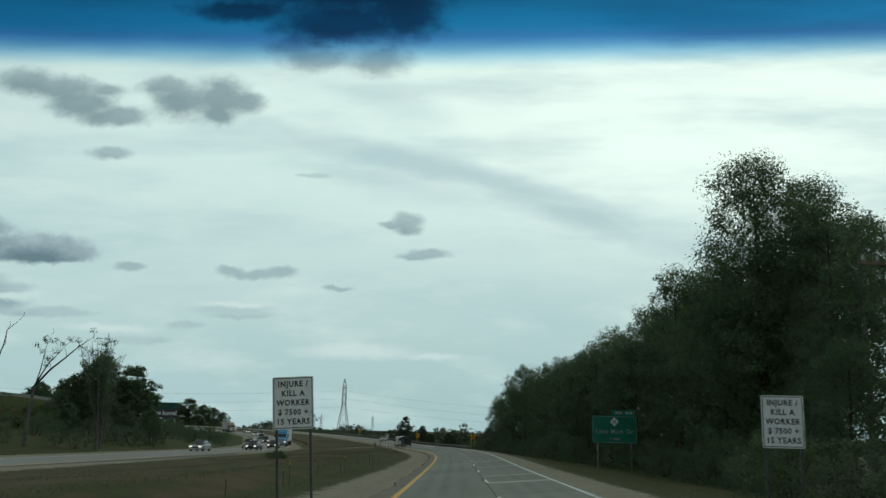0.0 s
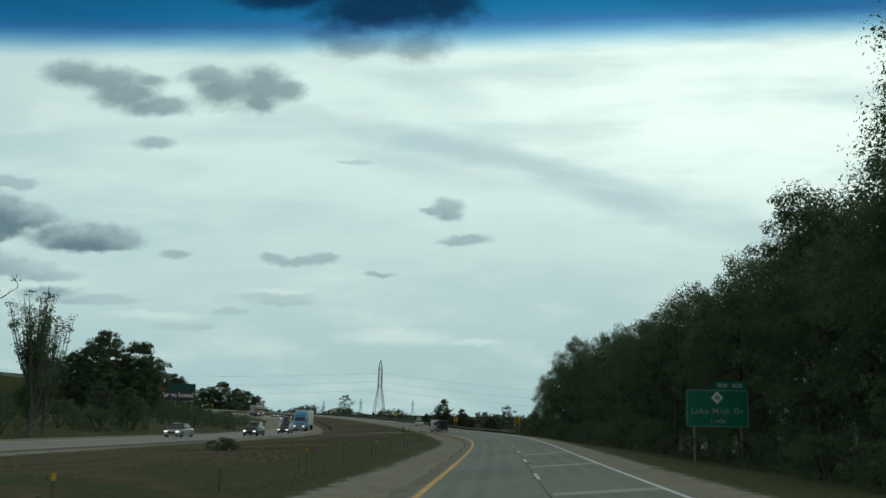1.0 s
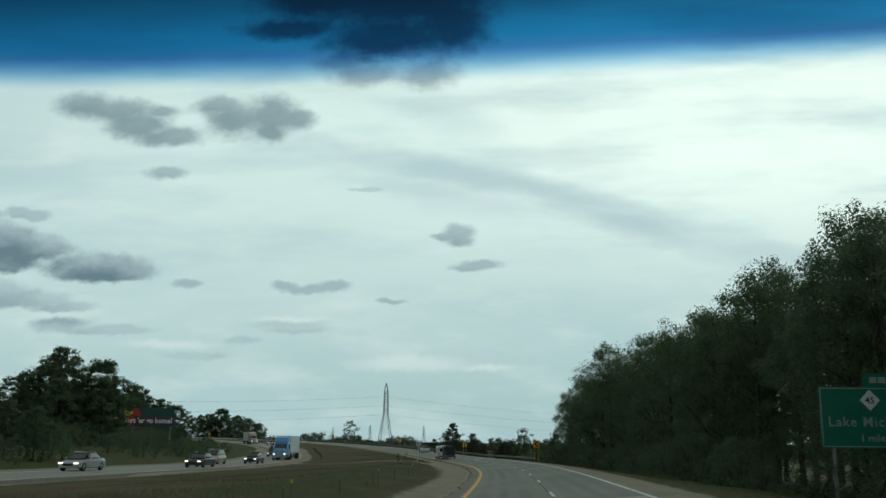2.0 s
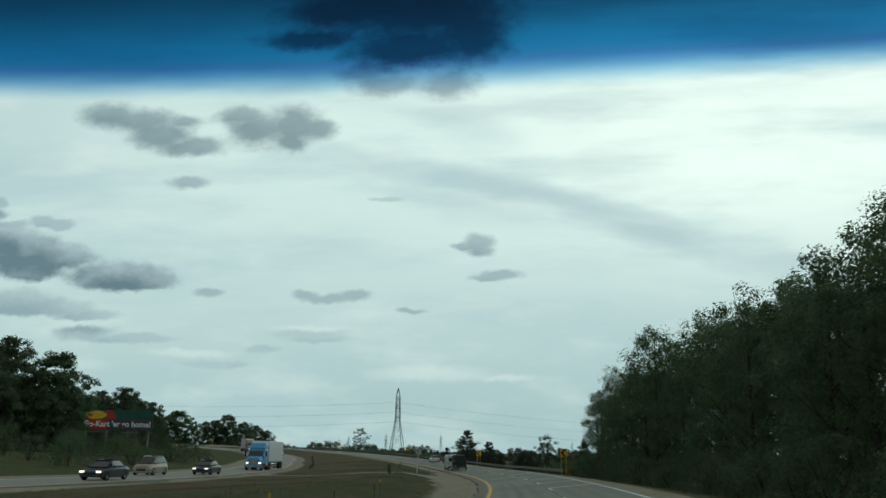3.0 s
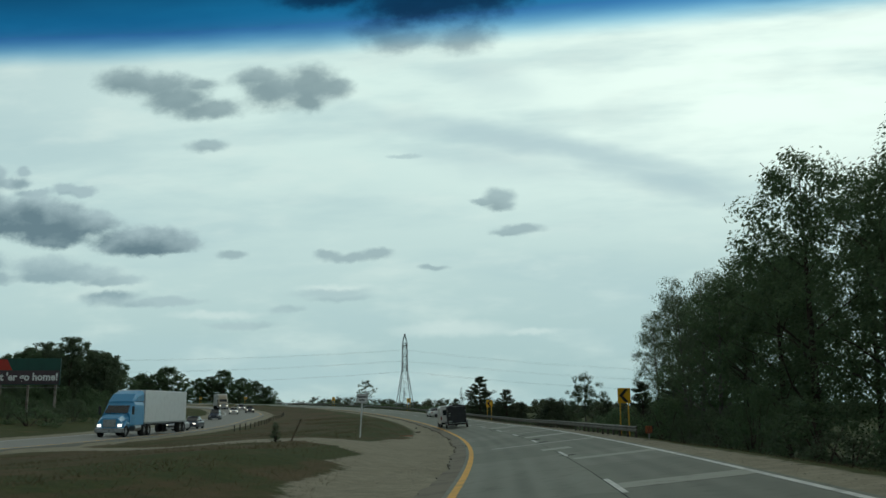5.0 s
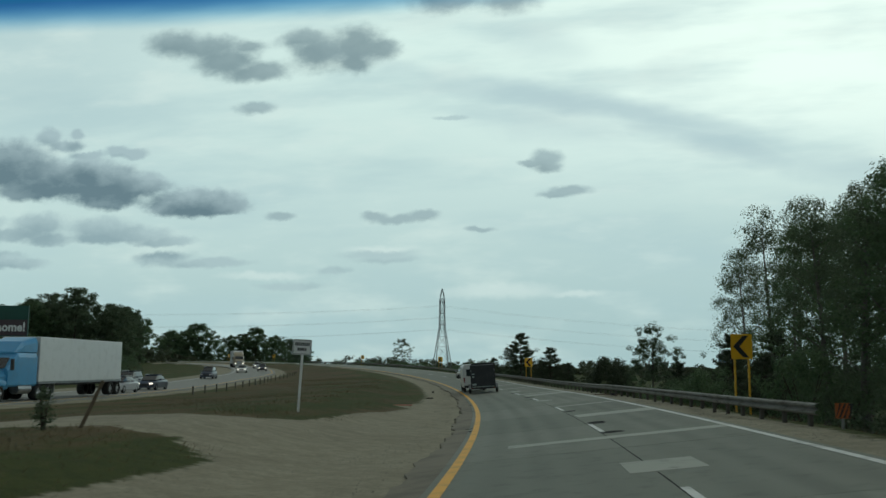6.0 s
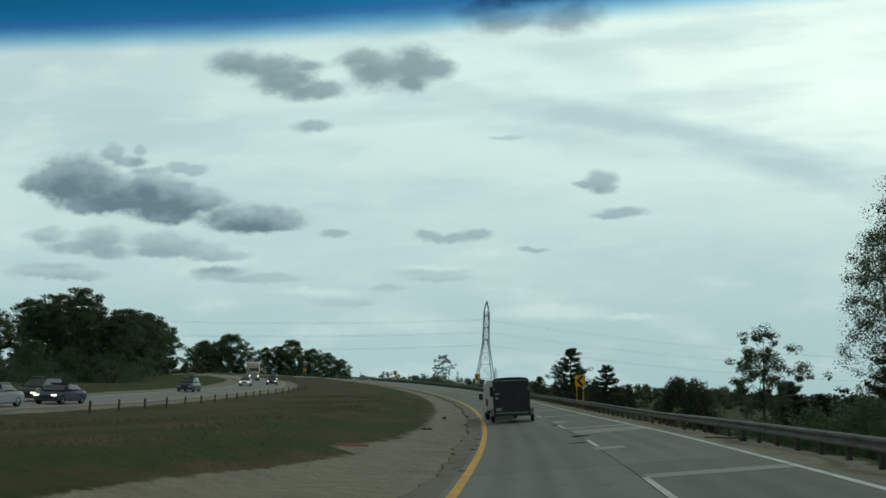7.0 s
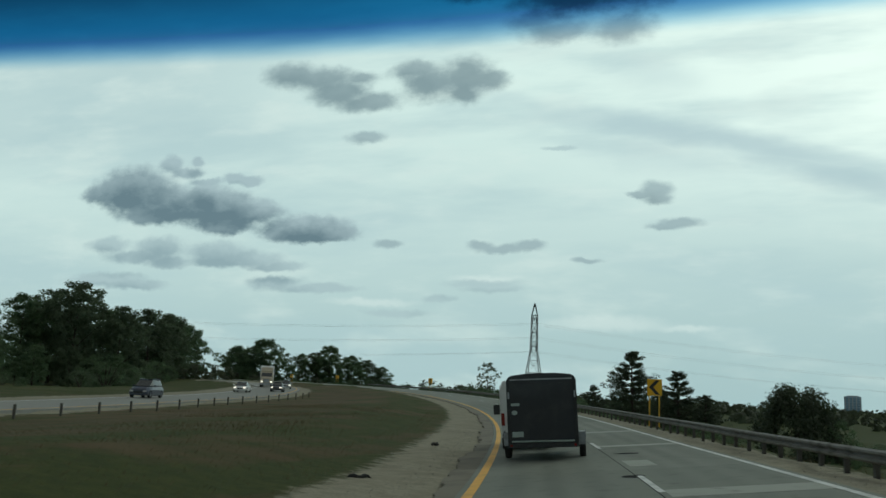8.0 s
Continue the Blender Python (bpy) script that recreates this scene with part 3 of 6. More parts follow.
def ground_height(x, y):
    s, lat = along_across(x, y)
    base = np.interp(s, S, LINE_Z)
    fall = np.interp(s, S, FALL)
    wide = median_width(s)
    even = np.where(lat < wide, lat - wide - 28.8, np.where(lat < -9, -9 + (lat + 9) / (wide + 9) * -19.8, lat))
    left = np.interp(even, LEFT_LAT, LEFT_Z) + np.where(lat > -9, (fall - 0.1) * np.maximum(lat, -9) * np.clip((lat + 11) / 4, 0, 1), 0)
    deep = np.interp(s, [120, 190, 230, 420], [-0.7, -1.6, -2.8, -3.2])
    edge = fall * EDGE + SHOULDER_SLOPE * (6.0 - EDGE)
    right = np.where(lat < 6.0, fall * np.minimum(lat, EDGE) + SHOULDER_SLOPE * np.maximum(lat - EDGE, 0), np.interp(np.clip((lat - 6.0) / 9.0, 0, 1), [0, 1], [0, 1]) * (deep - edge) + edge)
    far = np.clip((np.hypot(x, y) - 900) / 800, 0, 1)
    left = left - np.interp(s, [250, 330, 400, 480], [0, 2.4, 3.8, 3.8]) * np.clip((wide - 14 - lat) / 22, 0, 1)
    z = np.maximum(base + np.where(lat < -4.6, left, right), berm_height(x, y))
    return z * (1 - far) - 3.0 * far, s, lat


def ground_at(x, y):
    return float(ground_height(np.array([x]), np.array([y]))[0][0])


def frame_at(s, lat, lift=0.0, banked=True):
    """A pose on the pavement: x across to the right, y along the road."""
    x, y, z = road_place(s, lat)
    turn = float(np.interp(s, S, TURN))
    m = Matrix.Translation((float(x), float(y), float(z) + lift)) @ Matrix.Rotation(turn, 4, "Z")
    if banked:
        m = m @ Matrix.Rotation(-math.atan(float(np.interp(s, S, FALL))), 4, "Y")
    return m


def verge_at(s, lat, turn=0.0):
    """A pose on the ground beside the road, upright."""
    x, y, _ = road_place(s, lat)
    return Matrix.Translation((float(x), float(y), ground_at(float(x), float(y)))) @ Matrix.Rotation(float(np.interp(s, S, TURN)) + radians(turn), 4, "Z")


def standing(x, y, turn=0.0, sink=0.0):
    return Matrix.Translation((x, y, ground_at(x, y) - sink)) @ Matrix.Rotation(radians(turn), 4, "Z")


# ---- ground: one sheet to the horizon ----
def axis_steps(low, high, fine, reach):
    middle = list(np.arange(low, high + 0.01, fine))
    step, v, right = fine, middle[-1], []
    while v < reach:
        step *= 1.22
        v += step
        right.append(v)
    step, v, left = fine, middle[0], []
    while v > -reach:
        step *= 1.22
        v -= step
        left.append(v)
    return np.array(left[::-1] + middle + right)


def crossing(lat):
    """The gravel track across the median: where it begins and ends along the road."""
    low = np.interp(lat, [-30, -24, -20, -16, -12, -9.4, -8.7, -8.5, -7], [184, 182, 181, 180, 178.5, 178.5, 174.5, 170, 150])
    high = np.interp(lat, [-30, -24, -20, -14, -11, -9.3, -8.4, -7.6, -7], [190, 188.5, 187.5, 186.5, 187, 192, 199, 209, 222])
    return low, high


def build_ground():
    xs, ys = axis_steps(-136, 30, 1.8, 4200), axis_steps(-10, 330, 2.0, 4200)
    gx, gy = np.meshgrid(xs, ys)
    x, y = gx.ravel(), gy.ravel()
    z, s, lat = ground_height(x, y)
    wide = median_width(s)
    inside = (lat > -4.9) & (lat < 3.6) & (s < 740) & (s > -79)
    other = (lat < wide - 0.2) & (lat > wide - 9.4) & (s < 740)
    rough = np.array([noise.noise(Vector((a * 0.12, b * 0.12, 3.0))) for a, b in zip(x, y)])
    free = np.clip(np.minimum(np.abs(lat + 5.0) - 3.5, np.abs(lat - wide + 5) - 6.5) / 4, 0, 1)
    free = np.where(lat > -2, np.clip((lat - 8) / 6, 0, 1), free)
    z = z + rough * 0.16 * free - np.where(inside | other, 0.22, 0.0)
    nx, ny = len(xs), len(ys)
    idx = np.arange(nx * ny).reshape(ny, nx)
    faces = np.stack([idx[:-1, :-1], idx[:-1, 1:], idx[1:, 1:], idx[1:, :-1]], -1).reshape(-1, 4)
    me = bpy.data.meshes.new("ground")
    me.from_pydata(np.stack([x, y, z], -1).tolist(), [], faces.tolist())
    me.shade_smooth()
    # how deep inside a gravel strip a place lies, and how dry its grass is
    shoulder = np.maximum(np.minimum(lat - 1.0, 5.3 - lat), np.minimum(-2.5 - lat, lat + np.interp(s, [130, 165, 176, 200, 232], [7.2, 8.4, 8.6, 8.2, 7.1])))
    verge = np.minimum(lat - wide + 12.2, wide + 1.6 - lat)
    low, high = crossing(lat)
    across = np.where((lat > -31) & (lat < -5), np.minimum(s - low, high - s) * 0.8, -50)
    gravel = np.maximum(np.maximum(shoulder, verge * 0.8), across)
    gravel = np.where(s > 735, -50, gravel)
    dry = np.where(lat > -2, -0.15, np.interp((lat + 8) / (wide + 8), [0, 0.06, 0.2, 0.34, 0.8, 0.95, 1.0], [0.4, 0.3, 0.4, 0.62, 0.72, 0.5, 0.25]))
    for name, values in (("gravel", np.clip(gravel, -4, 4)), ("dry", dry)):
        a = me.attributes.new(name, "FLOAT", "POINT")
        a.data.foreach_set("value", values.astype(np.float32))
    return tagged(mesh_part("ground", me, GROUND, None), "grass verges, dry median and gravel shoulders of a freeway", "ground", kind="structure")


ground = build_ground()


def ribbon(s0, s1, side_a, side_b, lift, thick, step=3.0, height=None):
    """A slab along the road between two lateral lines, which may be numbers or functions of s."""
    n = max(1, int(math.ceil((s1 - s0) / step)))
    s = np.linspace(s0, s1, n + 1)
    a = side_a(s) if callable(side_a) else np.full(n + 1, float(side_a))
    b = side_b(s) if callable(side_b) else np.full(n + 1, float(side_b))
    bm = bmesh.new()
    rows = []
    for lat, dz in ((a, lift - thick), (a, lift), (b, lift), (b, lift - thick)):
        x, y, z = road_place(s, lat)
        if height is not None:
            z = height(s, x, y)
        rows.append([bm.verts.new((float(p), float(q), float(r) + dz)) for p, q, r in zip(x, y, z)])
    for u, v in zip(rows, rows[1:]):
        for i in range(n):
            bm.faces.new((u[i], v[i], v[i + 1], u[i + 1]))
    for i in (0, n):
        bm.faces.new([r[i] for r in rows])
    bmesh.ops.recalc_face_normals(bm, faces=bm.faces)
    return bm


# ---- carriageways ----
road = thing("road", "worn two-lane concrete carriageway with patched joints", "road")
tagged(road, kind="structure")
part("far_pavement", ribbon(330, 735, -3.95, 3.15, 0.0, 0.25, 5), CONCRETE, road)
part("far_pavement", ribbon(-75, -12, -3.95, 3.15, 0.0, 0.25, 5), CONCRETE, road)
def crumbled(s):
    """The broken outer edge of the shoulder's asphalt."""
    return -4.62 + 0.10 * np.sin(s * 0.31) + 0.07 * np.sin(s * 0.83 + 1) + 0.06 * np.sin(s * 2.3 + 2) + 0.04 * np.sin(s * 5.1)


part("shoulder_strip", ribbon(-75, 735, crumbled, -3.962, -0.012, 0.2, 0.5), ASPHALT, road, "crumbling grey-brown asphalt shoulder strip")

opposite = lambda off: (lambda s: median_width(s) + off)
level = lambda s, x, y: ground_height(x, y)[0]
oncoming = thing("oncoming_road", "pale oncoming concrete carriageway beyond the median", "road")
tagged(oncoming, kind="structure")
part("pavement", ribbon(-75, 735, opposite(-9.0), opposite(-0.4), 0.03, 0.25, 4, level), PATCH, oncoming)
part("edge_line", ribbon(-75, 735, opposite(-8.35), opposite(-8.2), 0.036, 0.004, 4, level), WHITE_LINE, oncoming)
part("edge_line", ribbon(-75, 735, opposite(-1.05), opposite(-0.9), 0.036, 0.004, 4, level), YELLOW_LINE, oncoming)

def build_ramp(name, label, line, bits):
    """A road on top of a bank, along a line of places and heights."""
    ob = thing(name, label, "road")
    tagged(ob, kind="structure")
    p = np.array(line)
    t = np.linspace(0, len(p) - 1, 70)
    cx, cy, cz = (np.interp(t, range(len(p)), p[:, k]) for k in range(3))
    dx, dy = np.gradient(cx), np.gradient(cy)
    norm = np.hypot(dx, dy)
    for piece, a, b, low, high in bits:
        bm, rows = bmesh.new(), []
        for off, dz in ((a, low), (a, high), (b, high), (b, low)):
            rows.append([bm.verts.new((float(x), float(y), float(z) + dz)) for x, y, z in zip(cx + dy / norm * off, cy - dx / norm * off, cz)])
        for u, v in zip(rows, rows[1:]):
            for i in range(69):
                bm.faces.new((u[i], v[i], v[i + 1], u[i + 1]))
        for i in (0, 69):
            bm.faces.new([row[i] for row in rows])
        bmesh.ops.recalc_face_normals(bm, faces=bm.faces)
        part(piece, bm, PATCH, ob)


build_ramp("embankment_ramp", "pale ramp with a low concrete parapet on the embankment", BERM, [("pavement", -3.0, 3.0, -0.3, 0.06), ("parapet", 3.02, 3.3, -0.3, 0.75)])

# road markings
markings = thing("road_markings", "worn yellow and white lane markings", "road marking")
tagged(markings, kind="structure")
part("yellow_line", ribbon(-75, 735, -3.80, -3.58, 0.006, 0.004, 4), YELLOW_LINE, markings)
part("white_line", ribbon(-75, 735, 2.86, 3.00, 0.006, 0.004, 4), WHITE_LINE, markings)
for k in range(-3, 24):
    end = 61.9 + 15.2 * k
    end += float(np.interp(end, [150, 183, 213, 229], [0, 2.6, 1.2, 0]))
    part("dash", ribbon(end - 3.8, end, -0.06, 0.07, 0.006, 0.004, 2), WHITE_LINE, markings)

# ---- vegetation ----
def leaf_cloud(rng, centres, spreads, per, size, corners=4):
    """Many small leaf sprays round the given clump centres, as one mesh."""
    centres, spreads = np.repeat(centres, per, 0), np.repeat(spreads, per)[:, None]
    n = len(centres)
    way = rng.normal(0, 1, (n, 3))
    way /= np.linalg.norm(way, axis=1)[:, None]
    p = centres + way * rng.random((n, 1)) ** 0.4 * 1.75 * spreads * np.array([1, 1, 0.75])
    out = way + np.array([0, 0, 0.7]) + rng.normal(0, 0.45, (n, 3))
    out /= np.linalg.norm(out, axis=1)[:, None]
    a = np.cross(out, rng.normal(0, 1, (n, 3)))
    a /= np.linalg.norm(a, axis=1)[:, None]
    b = np.cross(out, a)
    k = size * rng.uniform(0.6, 1.4, (n, 1))
    ring = [p - a * k, p + b * k * 0.42, p + a * k, p - b * k * 0.42] if corners == 4 else [p - a * k, p + a * k, p + b * k * 0.95]
    verts = np.stack(ring, 1).reshape(-1, 3)
    me = bpy.data.meshes.new("crown")
    me.vertices.add(corners * n)
    me.vertices.foreach_set("co", verts.astype(np.float32).ravel())
    me.loops.add(corners * n)
    me.loops.foreach_set("vertex_index", np.arange(corners * n, dtype=np.int32))
    me.polygons.add(n)
    me.polygons.foreach_set("loop_start", np.arange(0, corners * n, corners, dtype=np.int32))
    me.update(calc_edges=True)
    return me


def trunk_and_limbs(rng, height, lean, limbs, girth, reach, low):
    bm = bmesh.new()
    top = Vector((lean[0], lean[1], height * 0.9))
    pts = [Vector((0, 0, -0.3)), Vector((lean[0] * 0.12, lean[1] * 0.1, height * 0.25)), Vector((lean[0] * 0.45, lean[1] * 0.5, height * 0.55)), top]
    tube(bm, pts, [girth, girth * 0.75, girth * 0.45, girth * 0.08], 8)
    for k in range(limbs):
        f = low + (0.85 - low) * (k + rng.random()) / limbs
        a = rng.uniform(0, 2 * math.pi)
        start = Vector((lean[0] * f * 0.8, lean[1] * f * 0.8, height * f))
        out = reach * (1.05 - 0.7 * f)
        mid = start + Vector((math.cos(a) * out * 0.5, math.sin(a) * out * 0.5, out * 0.35))
        end = start + Vector((math.cos(a + 0.2) * out, math.sin(a + 0.2) * out, out * rng.uniform(0.5, 0.95)))
        tube(bm, [start, mid, end], [girth * 0.35 * (1.1 - f), girth * 0.2 * (1.1 - f), 0.02], 5)
    return bm


def broad_tree(name, seed, height, spread, low, clumps, per, size, leaf=LEAF, bark=BARK, open_crown=0.0, label="tall broadleaf tree with a dense dark green crown", corners=4):
    rng = np.random.default_rng(seed)
    ob = thing(name, label, "tree")
    lean = rng.normal(0, 0.3, 2)
    part("trunk", trunk_and_limbs(rng, height, lean, 12, height * 0.017, spread, low + 0.08), bark, ob)
    f = low + (1 - low) * rng.beta(1.5, 1.25, clumps)
    a = rng.uniform(0, 2 * math.pi, clumps)
    g = (f - low) / (1 - low)
    lump = 1 + 0.28 * np.sin(3 * a + 9 * g + seed) + 0.18 * np.sin(5 * a - 13 * g + 2 * seed)
    outline = spread * np.clip(np.sin(np.pi * (0.12 + 0.84 * g)) ** 0.75, 0.12, 1) * lump
    r = outline * rng.uniform(0, 1, clumps) ** (0.45 if not open_crown else 0.6)
    centres = np.stack([r * np.cos(a) + lean[0] * f, r * np.sin(a) + lean[1] * f, height * (0.03 + 0.97 * f) - 0.05 * height * rng.random(clumps)], -1)
    spreads = height * rng.uniform(0.020, 0.046, clumps) * (1 - 0.35 * open_crown)
    mesh_part("crown", leaf_cloud(rng, centres, spreads, per, size, corners), leaf, ob)
    return ob


def pine_tree(name, seed, height, spread, label):
    """Uneven tiers of upswept branches, each ending in tufts of needles."""
    rng = np.random.default_rng(seed)
    ob = thing(name, label, "tree")
    bm = bmesh.new()
    tube(bm, [(0, 0, -0.3), (0.05, 0, height * 0.5), (0, 0.05, height * 0.98)], [height * 0.02, height * 0.013, 0.02], 7)
    cs, sp = [(0.0, 0.0, height * 0.97)], [height * 0.022]
    tiers = 12
    for t in range(tiers):
        f = 0.10 + 0.84 * t / (tiers - 1)
        n = 8 if t < 8 else 5
        reach = spread * (1.0 - f) ** 0.85 * rng.uniform(0.75, 1.1) + 0.25
        for k in range(n):
            a = 2 * math.pi * (k + rng.random() * 0.8) / n
            out = reach * rng.uniform(0.55, 1.15)
            z0 = height * (f + rng.uniform(-0.03, 0.03))
            rise = rng.uniform(0.12, 0.42)
            tube(bm, [(0, 0, z0), (out * 0.6 * math.cos(a), out * 0.6 * math.sin(a), z0 + 0.05 * out), (out * math.cos(a), out * math.sin(a), z0 + rise * out)], [0.05, 0.03, 0.01], 4)
            for q in np.linspace(0.35, 1.0, 5):
                cs.append((out * q * math.cos(a), out * q * math.sin(a), z0 + rise * out * q * q + rng.normal(0, 0.06)))
                sp.append(height * (0.017 + 0.013 * q) * (1.15 - 0.5 * f) * rng.uniform(0.7, 1.3))
    part("trunk", bm, BARK, ob)
    mesh_part("crown", leaf_cloud(rng, np.array(cs), np.array(sp), 42, height * 0.0125), NEEDLE, ob)
    return ob


def poplar(name, seed, height, label):
    """Upswept limbs close to the stem, thinly leaved."""
    rng = np.random.default_rng(seed)
    ob = thing(name, label, "tree")
    bm = bmesh.new()
    cs = []
    for k in range(26):
        a, r = rng.uniform(0, 2 * math.pi), rng.uniform(0.2, 1.0) * height * 0.15
        z0, z1 = height * rng.uniform(0.05, 0.35), height * rng.uniform(0.65, 1.0)
        end = Vector((r * math.cos(a) * 1.4, r * math.sin(a) * 1.4, z1))
        part("limb", tube(bmesh.new(), [(0, 0, z0), (r * 0.8 * math.cos(a), r * 0.8 * math.sin(a), (z0 + z1) / 2), end], [0.09, 0.06, 0.015], 4), BARK_GREY, ob)
        for q in rng.uniform(0.3, 1.0, 8):
            cs.append((r * 1.3 * q * math.cos(a), r * 1.3 * q * math.sin(a), z0 + (z1 - z0) * q))
    tube(bm, [(0, 0, -0.3), (0, 0, height * 0.6)], [0.22, 0.08], 7)
    part("trunk", bm, BARK_GREY, ob)
    mesh_part("crown", leaf_cloud(rng, np.array(cs), np.full(len(cs), height * 0.026), 26, height * 0.009), LEAF, ob)
    return ob


def bush(name, seed, height, spread, label, leaf=LEAF, per=40, category="bush", clumps=75):
    rng = np.random.default_rng(seed)
    ob = thing(name, label, category)
    bm = bmesh.new()
    for k in range(6):
        a = rng.uniform(0, 2 * math.pi)
        tube(bm, [(0, 0, -0.2), (0.25 * spread * math.cos(a), 0.25 * spread * math.sin(a), height * 0.4), (0.45 * spread * math.cos(a), 0.45 * spread * math.sin(a), height * 0.7)], [0.05, 0.03, 0.012], 4)
    part("stem", bm, BARK, ob)
    n = clumps
    a, g = rng.uniform(0, 2 * math.pi, n), rng.uniform(0.02, 1, n)
    r = spread * np.sqrt(np.clip(1 - (g - 0.25) ** 2 / 0.6, 0.03, 1)) * (1 + 0.25 * np.sin(3 * a + seed)) * rng.uniform(0.3, 1, n) ** 0.5
    mesh_part("crown", leaf_cloud(rng, np.stack([r * np.cos(a), r * np.sin(a), g * height * 0.92], -1), np.full(n, height * 0.085), per, height * 0.022 + 0.02, 3), leaf, ob)
    return ob


def scaled(m, k, kz=None):
    return m @ Matrix.Diagonal((k, k, kz or k, 1))


# one of each kind, grown at its own first place; the rest are copies with their own turn and size
def plant(makers, spots, group):
    """makers: functions that grow one kind; spots: plan place, turn, size, stretch and which kind."""
    first = {}
    for x, y, turn, k, kz, which in spots:
        m = scaled(standing(x, y, turn, 0.1), k, kz)
        if which not in first:
            ob = makers[which]()
            tagged(ob, group=group)
            ob.matrix_world = m
            ob.matrix_basis = m
            first[which] = ob
        else:
            src = first[which]
            made = {}
            for o in (src, *src.children_recursive):
                made[o] = o.copy()
                scene.collection.objects.link(made[o])
                made[o].parent = made.get(o.parent, o.parent)
            made[src].matrix_basis = m


rng = np.random.default_rng(5)
# forest along the right-hand verge, tall at first and lower towards the embankment
forest = [lambda: broad_tree("forest_tree", 11, 19, 5.2, 0.10, 170, 88, 0.135), lambda: broad_tree("forest_tree", 12, 17, 4.6, 0.06, 170, 88, 0.130),
          lambda: broad_tree("forest_tree", 13, 20, 4.4, 0.14, 180, 84, 0.112, LEAF_PALE, BARK_GREY, 0.35, "tall pale-leaved poplar tree with an airy crown"),
          lambda: broad_tree("forest_tree", 14, 14, 4.8, 0.02, 160, 80, 0.125), lambda: broad_tree("forest_tree", 15, 15, 3.6, 0.10, 160, 74, 0.100, LEAF, BARK_GREY, 0.6, "slim broadleaf tree with gaps in its crown"),
          lambda: broad_tree("forest_tree", 16, 27, 6.0, 0.10, 330, 120, 0.130)]
spots = []
for row, (near, gap, share) in enumerate(((15.8, 6.0, 0.70), (20.5, 6.5, 0.97), (27.0, 11.0, 1.04))):
    s = -6.0 + 3 * row
    while s < 199:
        tall = np.interp(s, [0, 46, 58, 66, 74, 82, 100, 130, 160, 181, 199], [8, 9.5, 14, 20.5, 23.5, 21.5, 21.2, 19.0, 18.6, 18.8, 17.4]) * (share if row else float(np.interp(s, [100, 150, 175], [0.72, 0.82, 0.92])))
        which = (0, 1, 3, 0, 1, 3, 2, 4)[int(rng.integers(0, 8))]
        own = (19, 17, 20, 14, 15, 27)[which]
        k = tall / own * rng.uniform(0.90, 1.15)
        x, y, _ = road_place(s, near + np.interp(s, [0, 50, 62, 84, 100, 130, 200], [5.2, 5.4, 7.2, 7.0, 4.6, 2.0, 1.2]) + rng.uniform(-1.2, 1.6))
        if not (abs(s - 97) < 4 and row == 0):
            spots.append((float(x), float(y), rng.uniform(0, 360), min(k, 1.12) * rng.uniform(0.9, 1.05), k, which))
        s += gap * rng.uniform(0.75, 1.25)
for s, lat, tall, which in ((216, 21.5, 17.0, 2), (205, 14.6, 13.2, 2), (210, 16.4, 13.5, 4), (200, 14.2, 12.6, 2), (195, 14.0, 13, 4), (206, 23, 17, 1), (75, 23.6, 27.5, 5), (82, 24.5, 21, 0), (78, 29.5, 26.5, 5), (107, 26.5, 23, 0), (100, 27, 22.5, 1), (212, 27, 18, 0), (221, 26, 16, 2)):
    x, y, _ = road_place(s, lat)
    own = (19, 17, 20, 14, 15, 27)[which]
    spots.append((float(x), float(y), rng.uniform(0, 360), tall / own * 0.92, tall / own, which))
# a broad tree behind the guide sign, and tall airy ones standing back beyond the embankment
for x, y, tall, which in ((20.6, 98.0, 21.6, 0), (5.8, 252.0, 17.0, 2), (9.8, 262.0, 23.0, 2), (13.4, 268.0, 25.0, 2), (8.6, 243.0, 18.0, 4), (14.5, 250.0, 21.0, 2), (18.0, 256.0, 22.0, 1)):
    own = (19, 17, 20, 14, 15, 27)[which]
    spots.append((x, y, rng.uniform(0, 360), tall / own * 0.85, tall / own, which))
# a second row that closes the gaps behind the guide sign
spots += [(22.0, 117.0, 40, 1.0, 0.95, 3), (26.5, 121.0, 130, 1.0, 1.0, 3), (31.0, 127.0, 250, 1.0, 1.0, 4)]
plant(forest, spots, "roadside forest")

# undergrowth at the forest's foot
brush = [lambda: bush("forest_shrub", 31, 3.2, 2.2, "dense dark shrub at the forest edge", LEAF, 34), lambda: bush("forest_shrub", 32, 2.4, 2.0, "dense dark shrub at the forest edge", LEAF_PALE, 34)]
spots = []
for s in np.arange(2, 204, 3.4):
    x, y, _ = road_place(s, rng.uniform(-0.8, 1.6) + float(np.interp(s, [0, 60, 99, 108, 140, 200], [13.5, 15, 18.5, 14.5, 12.0, 11.5])))
    spots.append((float(x), float(y), rng.uniform(0, 360), rng.uniform(0.7, 1.35), rng.uniform(0.7, 1.4), int(rng.integers(0, 2))))
plant(brush, spots, "forest edge shrubs")

